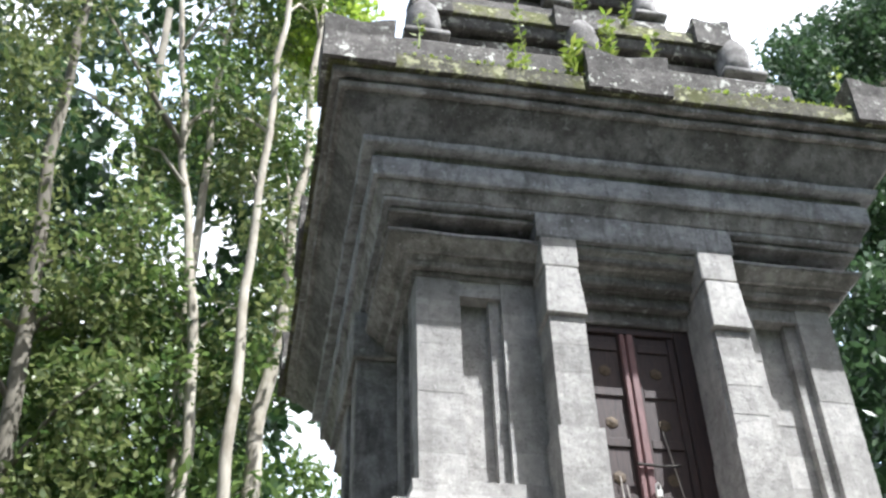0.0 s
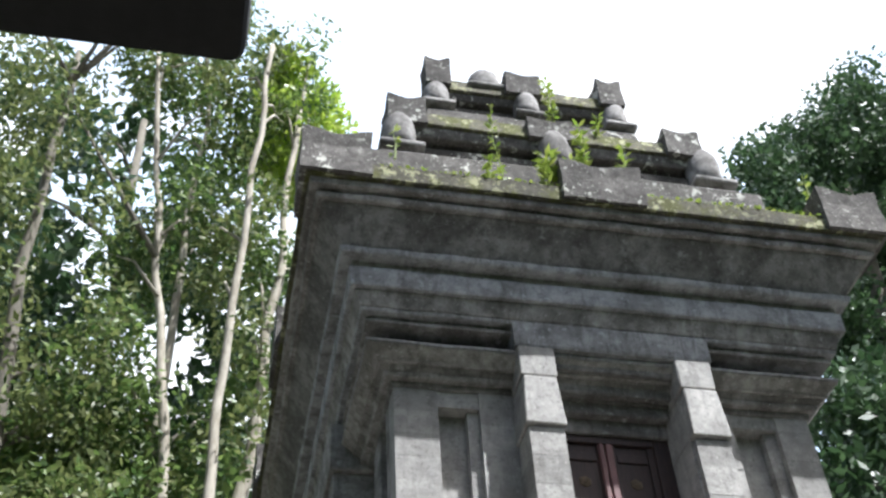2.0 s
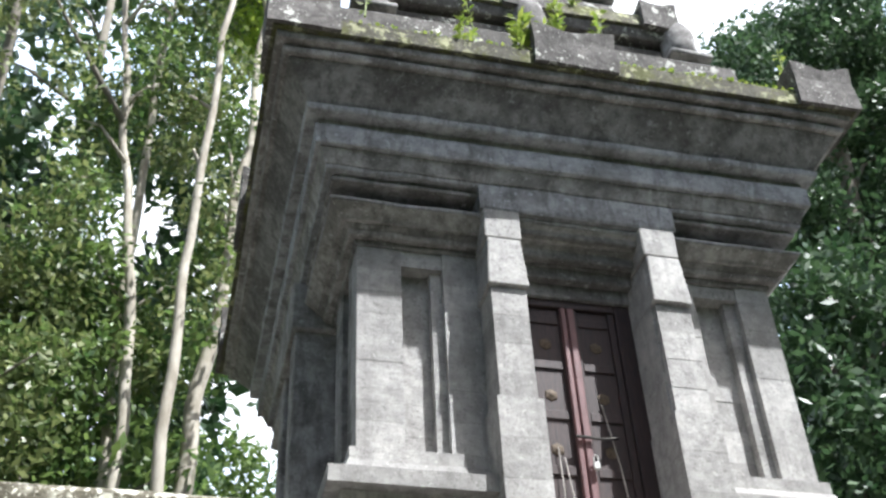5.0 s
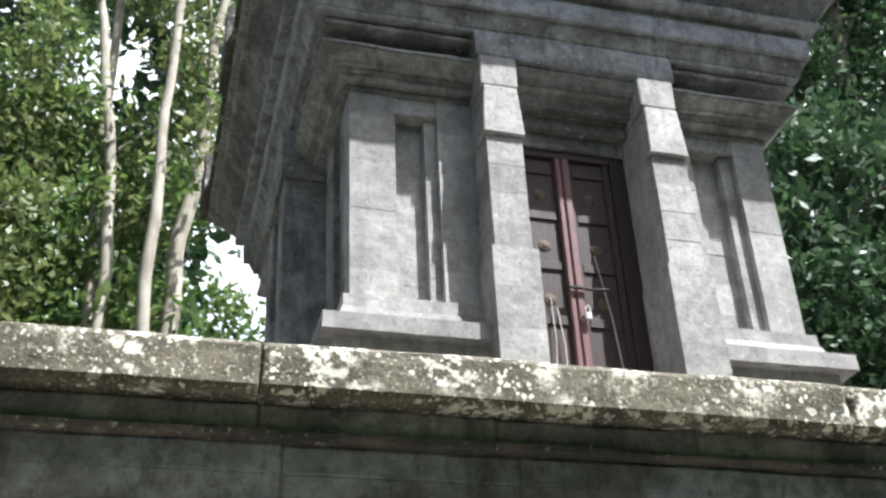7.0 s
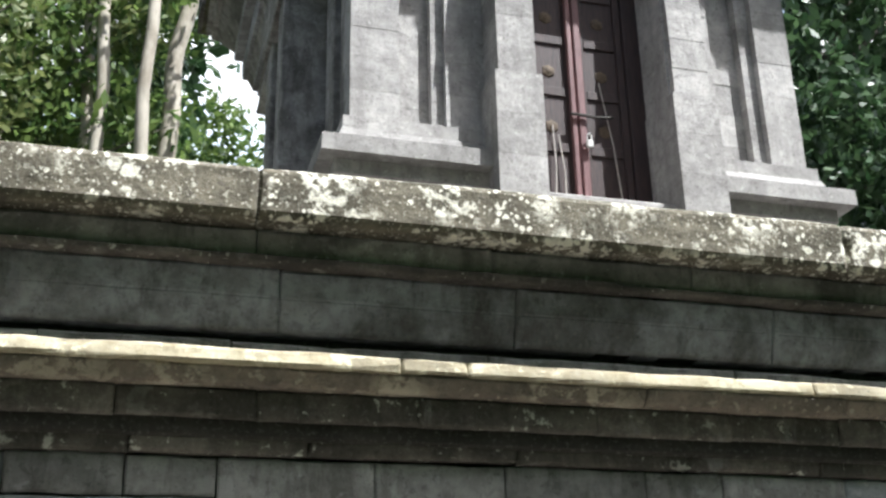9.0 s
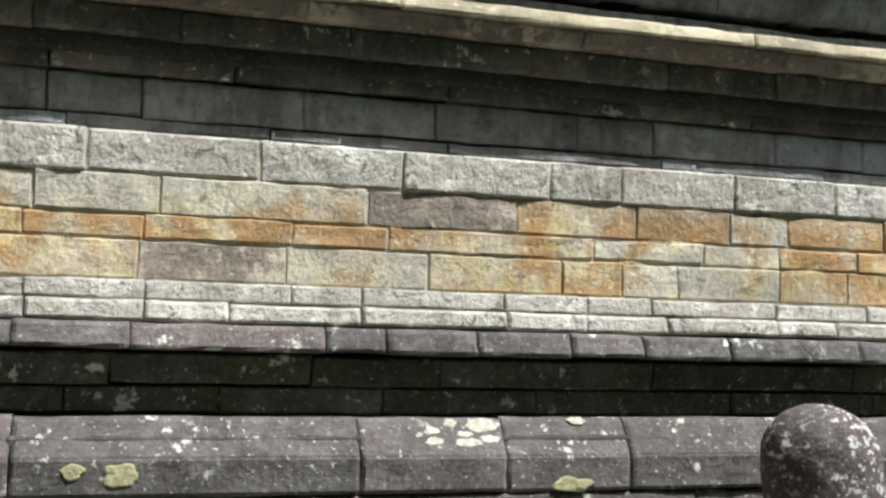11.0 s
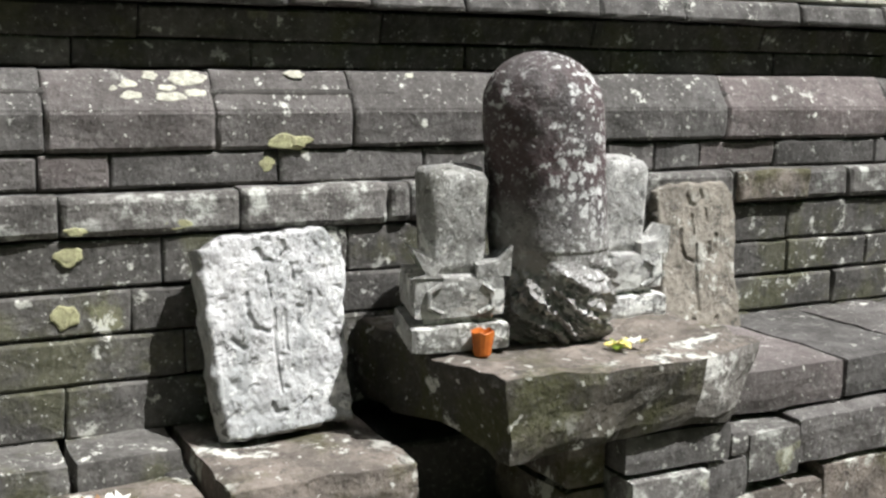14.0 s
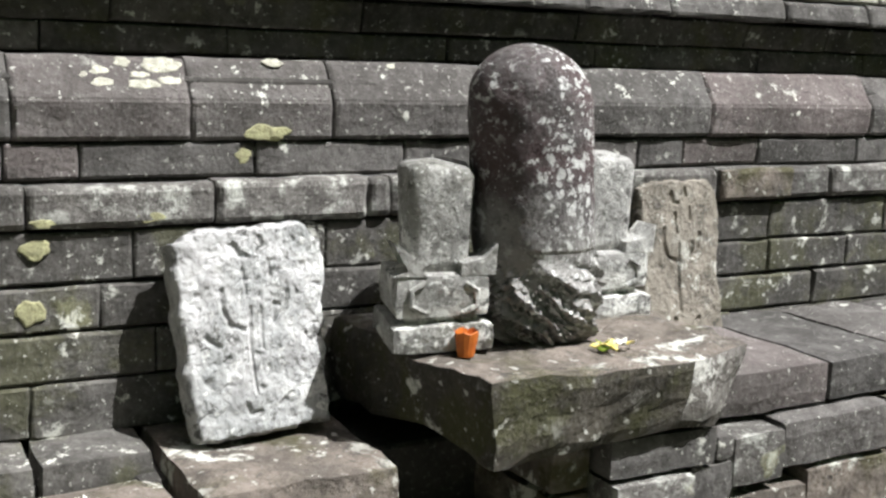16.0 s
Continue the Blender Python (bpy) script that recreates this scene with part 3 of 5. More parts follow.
def crust(x, z, w, h, mat):
    """A thin irregular lichen crust on the platform wall."""
    def face_y(q):
        if q > 1.43:
            return -0.145 if q < 1.54 else -0.145 + 0.075 * (q - 1.54) / 0.115
        return -0.132 if q > 1.325 else -0.203 if q > 1.206 else -0.188
    rim = []
    for k in range(32):
        a = 2 * math.pi * k / 32
        f = 1 + 0.4 * noise.noise(Vector((math.cos(a) * 1.5 + x * 9, math.sin(a) * 1.5, z * 9))) + 0.12 * noise.noise(Vector((math.cos(a) * 5, math.sin(a) * 5, x * 20)))
        rim.append((x + w * f * math.cos(a), z + h * f * math.sin(a)))
    q = Mesh()
    q.loop_stack([[(cx + (x - cx) * t, face_y(cz + (z - cz) * t) + d, cz + (z - cz) * t) for cx, cz in rim] for t, d in ((0.0, 0.010), (0.0, 0.0005), (0.12, -0.0015), (0.6, -0.002))])
    part("lichen_patch", q, mat, platform, "thin pale lichen crust" if mat is M_CRUST else "thin yellow-green lichen crust")


for c_ in [(1.359, 1.629, 0.05, 0.022), (1.379, 1.589, 0.03, 0.012), (1.308, 1.578, 0.04, 0.014), (1.301, 1.602, 0.025, 0.01), (1.199, 1.613, 0.026, 0.012), (1.202, 1.583, 0.032, 0.012), (1.261, 1.635, 0.022, 0.014), (1.686, 1.643, 0.028, 0.012), (2.056, 1.642, 0.014, 0.008), (1.158, 1.601, 0.012, 0.008)]:
    crust(*c_, M_CRUST)
for c_ in [(1.648, 1.45, 0.06, 0.024), (1.01, 1.159, 0.04, 0.026), (1.0, 0.998, 0.036, 0.034), (1.58, 1.387, 0.022, 0.022), (1.301, 1.234, 0.04, 0.014), (1.032, 1.228, 0.03, 0.012), (0.29, 1.491, 0.045, 0.03), (0.165, 1.504, 0.03, 0.02)]:
    crust(*c_, M_CRUST_Y)
# lower ledge
random.seed(5)
ledge = thing("ledge_wall", "low stepped ledge of old mossy stone blocks at the platform foot", "ledge", kind="structure")
core = Mesh()
core.box(X0, 1.2, -0.34, -0.10, 0.0, 0.60, 0.01)
core.box(1.2, 2.9, -0.45, -0.10, 0.0, 0.60, 0.01)
core.box(2.9, X1, -0.66, -0.10, 0.0, 0.70, 0.01)
part("core", core, M_JOINT, ledge)


def stone_block(x0, x1, y0, y1, z0, z1, mat, wear=0.010, r=0.022, parent=None):
    return part("stone", slab_box(x0, x1, y0, y1, z0, z1, wear, 0.06, r), mat, parent or ledge)


for x0_, x1_ in ((-0.6, -0.1), (-0.1, 0.42), (0.42, 0.98), (0.98, 1.27)):
    stone_block(x0_, x1_ - 0.008, -0.39, -0.12, 0.50, 0.66, M_LOW)
stone_block(1.275, 1.80, -0.74, -0.12, 0.46, 0.662, M_SLAB, 0.014, 0.03)
stone_block(0.90, 1.265, -0.66, -0.395, 0.40, 0.60, M_SLAB, 0.012, 0.03)
stone_block(0.30, 0.885, -0.60, -0.395, 0.38, 0.58, M_LOW, 0.012, 0.03)
stone_block(-0.4, 0.29, -0.60, -0.395, 0.38, 0.58, M_LOW, 0.012, 0.03)
for k in range(8):
    stone_block(-0.4 + 0.40 * k, -0.008 + 0.40 * k, -0.62, -0.36, 0.18, 0.375, M_LOW, 0.010, 0.02)
# right hand ledge, three steps
xs = [2.76, 3.24, 3.62, 4.02, 4.30, 4.75, 5.3]
for a_, b_ in zip(xs, xs[1:]):
    stone_block(a_, b_ - 0.008, -0.80, -0.15, 0.665, 0.80 if a_ < 4 else 0.79, M_BASE, 0.010, 0.018)
for a_, b_, z0_, z1_, y_, m_ in ((2.18, 2.32, 0.545, 0.705, -0.84, M_SLAB), (2.32, 2.69, 0.588, 0.705, -0.91, M_BASE), (2.61, 2.77, 0.46, 0.592, -0.90, M_BASE), (2.69, 2.77, 0.59, 0.67, -0.90, M_BASE), (2.77, 2.985, 0.49, 0.65, -0.89, M_PALE),
                               (2.99, 3.48, 0.51, 0.66, -0.87, M_BASE), (3.49, 3.95, 0.51, 0.66, -0.87, M_LOW), (3.96, 4.9, 0.51, 0.66, -0.87, M_LOW)):
    stone_block(a_, b_ - 0.008, y_, -0.4, z0_, z1_ - 0.006, m_, 0.007, 0.014)
for a_, b_, z0_, z1_, y_, m_ in ((2.18, 2.33, 0.40, 0.54, -0.83, M_SLAB), (2.33, 2.61, 0.40, 0.585, -0.93, M_PALE), (2.61, 3.1, 0.26, 0.465, -0.88, M_SLAB), (3.1, 3.7, 0.26, 0.50, -0.87, M_SLAB), (3.7, 4.7, 0.26, 0.50, -0.87, M_LOW),
                               (2.18, 2.61, 0.25, 0.395, -0.86, M_LOW)):
    stone_block(a_, b_ - 0.008, y_, -0.4, z0_, z1_ - 0.006, m_, 0.008, 0.016)
for k in range(7):
    stone_block(1.9 + 0.5 * k, 2.392 + 0.5 * k, -0.92, -0.4, 0.0, 0.245, M_LOW, 0.012)
# ground course under the ledge
for k in range(9):
    stone_block(-1.0 + 0.36 * k, -0.648 + 0.36 * k, -0.66, -0.3, 0.0, 0.175, M_LOW, 0.010)

# ---- shrine ----
CX, CY = 2.9, 4.46
shrine = thing("shrine", "grey stone temple shrine with stepped roof and wooden door", "shrine")


def ring(h0, z0, h1, z1, n=14, wear=0.006, c=0.012):
    """A square course of half width h0 below and h1 above, with worn edges."""
    m = Mesh()
    loops = []
    for h, z in ((h0 - c, z0), (h0, z0 + c), (h1, z1 - c), (h1 - c, z1)):
        lp = []
        for k in range(4 * n):
            s, u = divmod(k, n)
            a = -h + 2 * h * u / n
            x, y = ((a, -h), (h, a), (-a, h), (-h, -a))[s]
            lp.append(worn((CX + x, CY + y, z), wear, 4.0))
        loops.append(lp)
    m.loop_stack(loops)
    return m


def band(name, h0, z0, h1, z1, mat, **kw):
    return part(name, ring(h0, z0, h1, z1, **kw), mat, shrine)


H = 1.66
for x0_, x1_, y0_, y1_ in ((1.30, 2.43, 2.95, 3.2), (3.39, 4.50, 2.95, 3.2), (1.30, 4.50, 3.2, 6.06)):
    q = Mesh()
    q.box(x0_, x1_, y0_, y1_, 4.97, 7.12, 0.004)
    part("core", q, M_SHRINE, shrine)
q = Mesh()
q.box(2.432, 3.388, 2.99, 3.2, 6.9, 7.12, 0.004)
part("core", q, M_SHRINE, shrine)
band("plinth", 1.66, 3.48, 1.66, 4.968, M_SHRINE)
# corner pilasters and sunk panels, front and left flank
FY = CY - H


def strip(name, x0, x1, y0, z0, z1, depth=0.20, mat=None):
    zz = z0
    random.seed(int(x0 * 100) + 7)
    while zz < z1 - 0.02:
        zn = min(z1, zz + random.uniform(0.19, 0.30))
        if z1 - zn < 0.12:
            zn = z1
        d = random.uniform(-0.004, 0.004)
        q = Mesh()
        q.box(x0, x1, y0 + d * 0.5, y0 + depth, zz, zn - 0.0002, 0.0006, 0.0, 0.0006)
        part(name, q, mat or M_SHRINE, shrine)
        zz = zn


strip("pilaster", 1.24, 1.57, FY, 5.42, 7.12)
strip("pilaster", 1.885, 2.20, FY, 5.42, 7.12)
strip("panel", 1.57, 1.80, FY + 0.14, 5.42, 6.98)
strip("panel_moulding", 1.80, 1.885, FY + 0.06, 5.42, 6.98)
strip("panel_head", 1.57, 1.885, FY + 0.015, 6.98, 7.12)
strip("pilaster", 3.60, 3.90, FY, 5.42, 7.12)
strip("pilaster", 4.28, 4.56, FY, 5.42, 7.12)
strip("panel", 3.90, 4.18, FY + 0.14, 5.42, 7.00)
strip("panel_moulding", 4.18, 4.28, FY + 0.06, 5.42, 7.00)
strip("panel_head", 3.90, 4.28, FY + 0.015, 7.00, 7.12)
for y0_, y1_ in ((2.86, 3.14), (3.42, 3.72), (5.2, 5.5), (5.78, 6.06)):
    q = Mesh()
    q.box(CX - H, CX - H + 0.1, y0_, y1_, 5.42, 7.12, 0.006, 0, 0.003)
    part("pilaster", q, M_CORNICE, shrine)
q = Mesh()
q.box(CX - H - 0.30, CX - H + 0.1, 3.95, 4.25, 3.48, 7.10, 0.01, 0, 0.004)
part("false_door_jamb", q, M_CORNICE, shrine)
q = Mesh()
q.box(CX - H - 0.30, CX - H + 0.1, 4.67, 4.97, 3.48, 7.10, 0.01, 0, 0.004)
part("false_door_jamb", q, M_CORNICE, shrine)
q = Mesh()
q.box(CX - H - 0.34, CX - H + 0.1, 3.90, 5.02, 7.10, 7.55, 0.01, 0, 0.004)
part("false_door_lintel", q, M_CORNICE, shrine)

# base mouldings, left open at the doorway
for (z0_, z1_, o0, o1) in ((5.32, 5.42, 0.05, 0.05), (5.20, 5.32, 0.10, 0.06), (5.08, 5.20, 0.21, 0.21), (4.98, 5.08, 0.11, 0.11)):
    for x0_, x1_ in ((CX - H - o0, 2.14), (3.68, CX + H + o0)):
        q = Mesh()
        yb_, yt_ = FY - o0, FY - o1
        xa0, xa1 = x0_, x1_
        xb0 = x0_ + (o0 - o1 if x0_ < 2 else 0)
        xb1 = x1_ - (o0 - o1 if x1_ > 4 else 0)
        n_ = 10
        lo_ = [worn((xa0 + (xa1 - xa0) * k / n_, yb_, z0_), 0.004, 5) for k in range(n_ + 1)] + [(xa1, FY + 0.3, z0_), (xa0, FY + 0.3, z0_)]
        hi_ = [worn((xb0 + (xb1 - xb0) * k / n_, yt_, z1_ - 0.004), 0.004, 5) for k in range(n_ + 1)] + [(xb1, FY + 0.3, z1_ - 0.004), (xb0, FY + 0.3, z1_ - 0.004)]
        q.loop_stack([lo_, hi_])
        part("base_moulding", q, M_SHRINE, shrine)
    q = Mesh()
    q.box(CX - H - o0, CX - H + 0.3, FY + 0.305, CY + H, z0_, z1_ - 0.004, 0.01)
    part("base_moulding", q, M_SHRINE, shrine)
    q = Mesh()
    q.box(CX + H - 0.3, CX + H + o0, FY + 0.305, CY + H, z0_, z1_ - 0.004, 0.01)
    part("base_moulding", q, M_SHRINE, shrine)

# cornice above the walls
CORN = [("capital_band", 1.675, 7.12, 1.68, 7.165, M_CORNICE), ("capital_band", 1.735, 7.165, 1.745, 7.205, M_CORNICE), ("capital_band", 1.745, 7.205, 1.775, 7.245, M_CORNICE),
        ("capital_band", 1.81, 7.245, 1.815, 7.265, M_CORNICE), ("capital_cyma", 1.815, 7.265, 1.895, 7.345, M_CORNICE), ("capital_lip", 1.905, 7.345, 1.905, 7.375, M_FASCIA),
        ("neck", 1.70, 7.375, 1.72, 7.53, M_CORNICE), ("neck_band", 1.90, 7.53, 1.90, 7.565, M_CORNICE), ("neck_band", 1.87, 7.565, 1.88, 7.60, M_CORNICE), ("neck_band", 1.945, 7.60, 1.95, 7.635, M_FASCIA),
        ("neck_cyma", 1.955, 7.635, 2.00, 7.77, M_CORNICE), ("fascia", 2.04, 7.77, 2.045, 7.955, M_FASCIA), ("fascia_recess", 2.015, 7.955, 2.02, 8.025, M_CORNICE),
        ("fascia_lip", 2.125, 8.025, 2.135, 8.085, M_FASCIA), ("cavetto", 2.105, 8.085, 2.30, 8.375, M_CORNICE), ("cornice_lip", 2.345, 8.375, 2.355, 8.425, M_CORNICE),
        ("cornice_recess", 2.325, 8.425, 2.33, 8.46, M_CORNICE), ("cornice_lip", 2.405, 8.46, 2.41, 8.52, M_CORNICE), ("roof_edge", 2.45, 8.52, 2.44, 8.70, M_MOSSY), ("roof_slope", 2.42, 8.70, 1.90, 9.00, M_MOSSY)]
for nm_, a0, b0, a1, b1, mt in CORN:
    band(nm_, a0, b0, a1, b1 - 0.002, mt, wear=0.008, n=40, c=0.007)
ROOF = [("tier_plinth", 1.85, 9.0, 1.85, 9.60), ("tier_base", 1.76, 9.60, 1.74, 9.74), ("tier_wall", 1.42, 9.74, 1.42, 10.02), ("tier_band", 1.47, 10.02, 1.50, 10.12),
        ("tier_band", 1.40, 10.12, 1.42, 10.22), ("tier_lip", 1.54, 10.22, 1.57, 10.34), ("tier_edge", 1.60, 10.34, 1.56, 10.56), ("tier_slope", 1.5, 10.56, 1.2, 10.72),
        ("tier_base", 1.16, 10.95, 1.13, 11.22), ("tier_plinth", 1.2, 10.72, 1.18, 10.95), ("tier_wall", 0.90, 11.22, 0.90, 11.40), ("tier_band", 0.95, 11.40, 0.97, 11.48),
        ("tier_band", 0.92, 11.48, 0.92, 11.56), ("tier_lip", 1.0, 11.56, 1.03, 11.66), ("tier_edge", 1.06, 11.66, 1.03, 11.88), ("tier_slope", 0.98, 11.88, 0.6, 12.0)]
for nm_, a0, b0, a1, b1 in ROOF:
    band(nm_, a0, b0, a1, b1 - 0.002, M_ROOF if "edge" not in nm_ else M_MOSSY, wear=0.012, n=10)


def antefix(x, y, w, d, z0, z1, corner=True):
    """A horned roof block: square foot, waisted, with raised corners."""
    m = Mesh()
    n = 8
    loops = []
    for s, z in ((1.0, z0), (1.0, z0 + (z1 - z0) * 0.25), (0.97, z0 + (z1 - z0) * 0.6), (1.02, z1)):
        lp = []
        for k in range(4 * n):
            q, u = divmod(k, n)
            a = -1 + 2 * u / n
            px, py = ((a, -1), (1, a), (-a, 1), (-1, -a))[q]
            zz = z
            if z == z1:
                zz -= (z1 - z0) * 0.13 * math.cos(a * 1.5708) ** 2
            lp.append(worn((x + px * w / 2 * s, y + py * d / 2 * s, zz), 0.012, 5.0))
        loops.append(lp)
    m.loop_stack(loops, True, False)
    base = len(m.v) - 4 * n
    m.v.append((x, y, z1 - (z1 - z0) * 0.16))
    for k in range(4 * n):
        m.f.append((base + k, base + (k + 1) % (4 * n), len(m.v) - 1))
    return part("antefix", m, M_ROOF, shrine)


def knob(x, y, z, r, h):
    m = Mesh()
    m.box(x - r * 1.25, x + r * 1.25, y - r * 1.25, y + r * 1.25, z - 0.06, z + 0.004, 0.01, 0, 0.006)
    prof = [(1.0, 0.0), (1.02, 0.3), (1.0, 0.55), (0.9, 0.75), (0.68, 0.9), (0.35, 0.98), (0.05, 1.0)]
    m.loop_stack([[worn((x + r * f * math.cos(k * math.pi / 8), y + r * f * math.sin(k * math.pi / 8), z + h * t), 0.01, 8) for k in range(16)] for f, t in prof])
    return part("finial", m, M_CORNICE, shrine, "small rounded stone finial", True)


for hh, w_, z0_, z1_, mid in ((2.49, 0.56, 8.53, 9.02, 0.70), (1.64, 0.38, 10.32, 10.70, 0.46), (1.12, 0.28, 11.70, 12.14, 0.40)):
    for sx in (-1, 1):
        for sy in (-1, 1):
            antefix(CX + sx * (hh - w_ / 2) - (0.10 if sx > 0 and 1.5 < hh < 2 else 0), CY + sy * (hh - w_ / 2), w_, w_, z0_, z1_)
    for dx, dy in ((0, -1), (-1, 0), (1, 0)):
        antefix(CX + dx * (hh - 0.13) - (0.03 if dx == 0 else 0), CY + dy * (hh - 0.13), mid if dx == 0 else 0.26, 0.26 if dx == 0 else mid, z0_, z1_ - (0.10 if hh < 2 else 0.04))
for hh, z_, r_, h_ in ((1.53, 9.90, 0.170, 0.58), (1.0, 11.34, 0.14, 0.46)):
    for dx, dy in ((-1, -1), (1, -1), (0, -1), (-1, 1), (1, 1), (-1, 0), (1, 0)):
        knob(CX + dx * hh, CY + dy * hh, z_, r_, h_)
knob(2.50, 3.62, 11.86, 0.19, 0.42)
knob(CX, CY, 12.0, 0.22, 0.5)

# doorway: pillars, lintel, corbelled head, door
for x0_, x1_, sgn in ((2.145, 2.425, -1), (3.40, 3.685, 1)):
    pil = Mesh()
    pil.box(x0_, x1_, 2.505, 2.95, 7.11, 7.38, 0.008, 0.0, 0.003)
    part("door_pillar_block", pil, M_SHRINE, shrine)
    pil = Mesh()
    pil.box(x0_ - 0.012, x1_ + 0.012, 2.475, 2.95, 6.655, 7.097, 0.008, 0.022, 0.003)
    part("door_pillar_block", pil, M_SHRINE, shrine)
    zz = 6.64
    k = 0
    while zz > 5.735:
        zn = max(5.73, zz - 0.235)
        pil = Mesh()
        pil.box(x0_ + 0.008, x1_ - 0.008, 2.505 + random.uniform(-0.004, 0.004), 2.95, zn + 0.0002, zz, 0.001, 0.0, 0.0006)
        part("door_pillar_block", pil, M_SHRINE, shrine)
        zz = zn
    while zz > 3.6:
        zn = max(3.482, zz - 0.30)
        pil = Mesh()
        pil.box(x0_ - 0.02, x1_ + 0.025, 2.485, 2.95, zn + 0.0002, zz, 0.001, 0.0, 0.0006)
        part("door_pillar_block", pil, M_SHRINE, shrine)
        zz = zn
lint = Mesh()
n_ = 16
lint.loop_stack([[worn((2.125 + 1.585 * k / n_, y, z), 0.006, 5) for k in range(n_ + 1)] + [(3.71, 2.95, z), (2.125, 2.95, z)]
                 for y, z in ((2.515, 7.382), (2.506, 7.40), (2.506, 7.61), (2.515, 7.625))])
part("lintel", lint, M_FASCIA, shrine)
for y_, z0_, z1_ in ((2.60, 7.26, 7.38), (2.71, 7.14, 7.265), (2.81, 7.02, 7.145), (2.88, 6.90, 7.025)):
    q = Mesh()
    q.box(2.425, 3.40, y_, 2.98, z0_, z1_, 0.008, 0.0, 0.003)
    part("door_head_corbel", q, M_CORNICE, shrine)
q = Mesh()
q.box(3.392, 3.67, 2.56, 3.0, 3.5, 7.0, 0.003)
part("door_reveal", q, M_SHRINE, shrine)
q = Mesh()
q.box(2.16, 2.432, 2.56, 3.0, 3.5, 7.0, 0.003)
part("door_reveal", q, M_SHRINE, shrine)
q = Mesh()
q.box(2.3, 3.5, 2.60, 3.0, 3.49, 4.95, 0.01)
part("threshold", q, M_SHRINE, shrine)

door = new("door")
door.parent = shrine
door["label"] = "closed double door of dark red-brown carved wood"
DY = 2.945
part("door_frame", (lambda q: (q.box(2.43, 2.50, DY - 0.03, DY + 0.05, 4.95, 6.90, 0.006), q.box(3.265, 3.395, DY - 0.03, DY + 0.05, 4.95, 6.90, 0.006), q.box(2.502, 3.262, DY - 0.03, DY + 0.05, 6.83, 6.90, 0.006), q)[-1])(Mesh()), M_DOOR, door)
for x0_, x1_ in ((2.505, 2.86), (2.90, 3.26)):
    q = Mesh()
    q.box(x0_, x1_, DY, DY + 0.05, 4.95, 6.825, 0.004)
    for xx in (x0_, x1_ - 0.055):
        q.box(xx, xx + 0.055, DY - 0.018, DY + 0.004, 4.95, 6.825, 0.004)
    for zz in (5.0, 5.42, 5.86, 6.28, 6.68):
        q.box(x0_ + 0.058, x1_ - 0.058, DY - 0.014, DY + 0.004, zz, zz + 0.07, 0.004)
    part("door_leaf", q, M_DOOR, door)
    for zz in (5.62, 6.06, 6.50):
        q = Mesh()
        cx_ = (x0_ + x1_) / 2
        q.loop_stack([[(cx_ + 0.05 * f * math.cos(k * math.pi / 6) * (1 + 0.12 * (k % 2)), DY - 0.002 - d, zz + 0.05 * f * math.sin(k * math.pi / 6) * (1 + 0.12 * (k % 2))) for k in range(12)] for f, d in ((0.9, 0), (0.8, 0.006), (0.5, 0.009), (0.35, 0.013), (0.1, 0.015))])
        part("boss", q, M_BRASS, door, "worn metal flower boss")
for x0_, x1_ in ((2.815, 2.857), (2.868, 2.925)):
    q = Mesh()
    q.box(x0_, x1_, DY - 0.05, DY - 0.012, 4.95, 6.82, 0.008)
    part("meeting_stile", q, M_STILE, door, "faded pinkish red wooden stile")
q = Mesh()
q.tube([(2.80, DY - 0.07, 5.70), (3.00, DY - 0.07, 5.69), (3.12, DY - 0.06, 5.71)], 0.012)
part("latch", q, M_IRON, door, "dark iron latch bar")
q = Mesh()
q.box(2.895, 2.945, DY - 0.095, DY - 0.07, 5.44, 5.50, 0.008)
lk = part("padlock", q, M_STEEL, door, "small pale steel padlock")
q = Mesh()
q.tube([(2.905, DY - 0.082, 5.49), (2.905, DY - 0.082, 5.535), (2.92, DY - 0.082, 5.555), (2.935, DY - 0.082, 5.535), (2.935, DY - 0.082, 5.49)], 0.006)
part("shackle", q, M_STEEL, lk)
for k, (x0_, x1_, z1_) in enumerate(((2.60, 2.56, 5.75), (2.66, 2.68, 5.62), (2.74, 2.72, 5.55), (3.16, 3.05, 6.0))):
    q = Mesh()
    q.tube([(x0_, DY - 0.035, 4.96), ((x0_ + x1_) / 2 + 0.012, DY - 0.04, (4.96 + z1_) / 2), (x1_, DY - 0.02, z1_)], 0.005, 6)
    tagged(part("stick", q, M_STICK), "thin pale stick leaning on the shrine door", "stick", group="sticks by the door")


# ---- the niche: slab, phallic stone, pedestals, stelae, offerings ----
slab_mesh = slab_box(1.85, 2.79, -0.97, -0.20, 0.70, 0.92, 0.026, 0.035, 0.03)
for k, (vx, vy, vz) in enumerate(slab_mesh.v):
    f = max(0.0, min(1.0, (2.4 - vx) / 0.55))
    low = max(0.0, (0.92 - vz) / 0.22)
    chipped = max(0.0, (vx - 2.62) / 0.17)
    slab_mesh.v[k] = (vx + f * (-0.04 + 0.09 * (-0.2 - vy) / 0.75 + 0.02 * low) - 0.05 * chipped * low, vy + 0.03 * low + 0.07 * chipped, vz + 0.02 * low * chipped)
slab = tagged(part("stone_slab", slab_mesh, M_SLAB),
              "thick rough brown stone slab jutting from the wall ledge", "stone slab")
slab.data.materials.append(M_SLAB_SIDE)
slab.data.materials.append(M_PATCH)
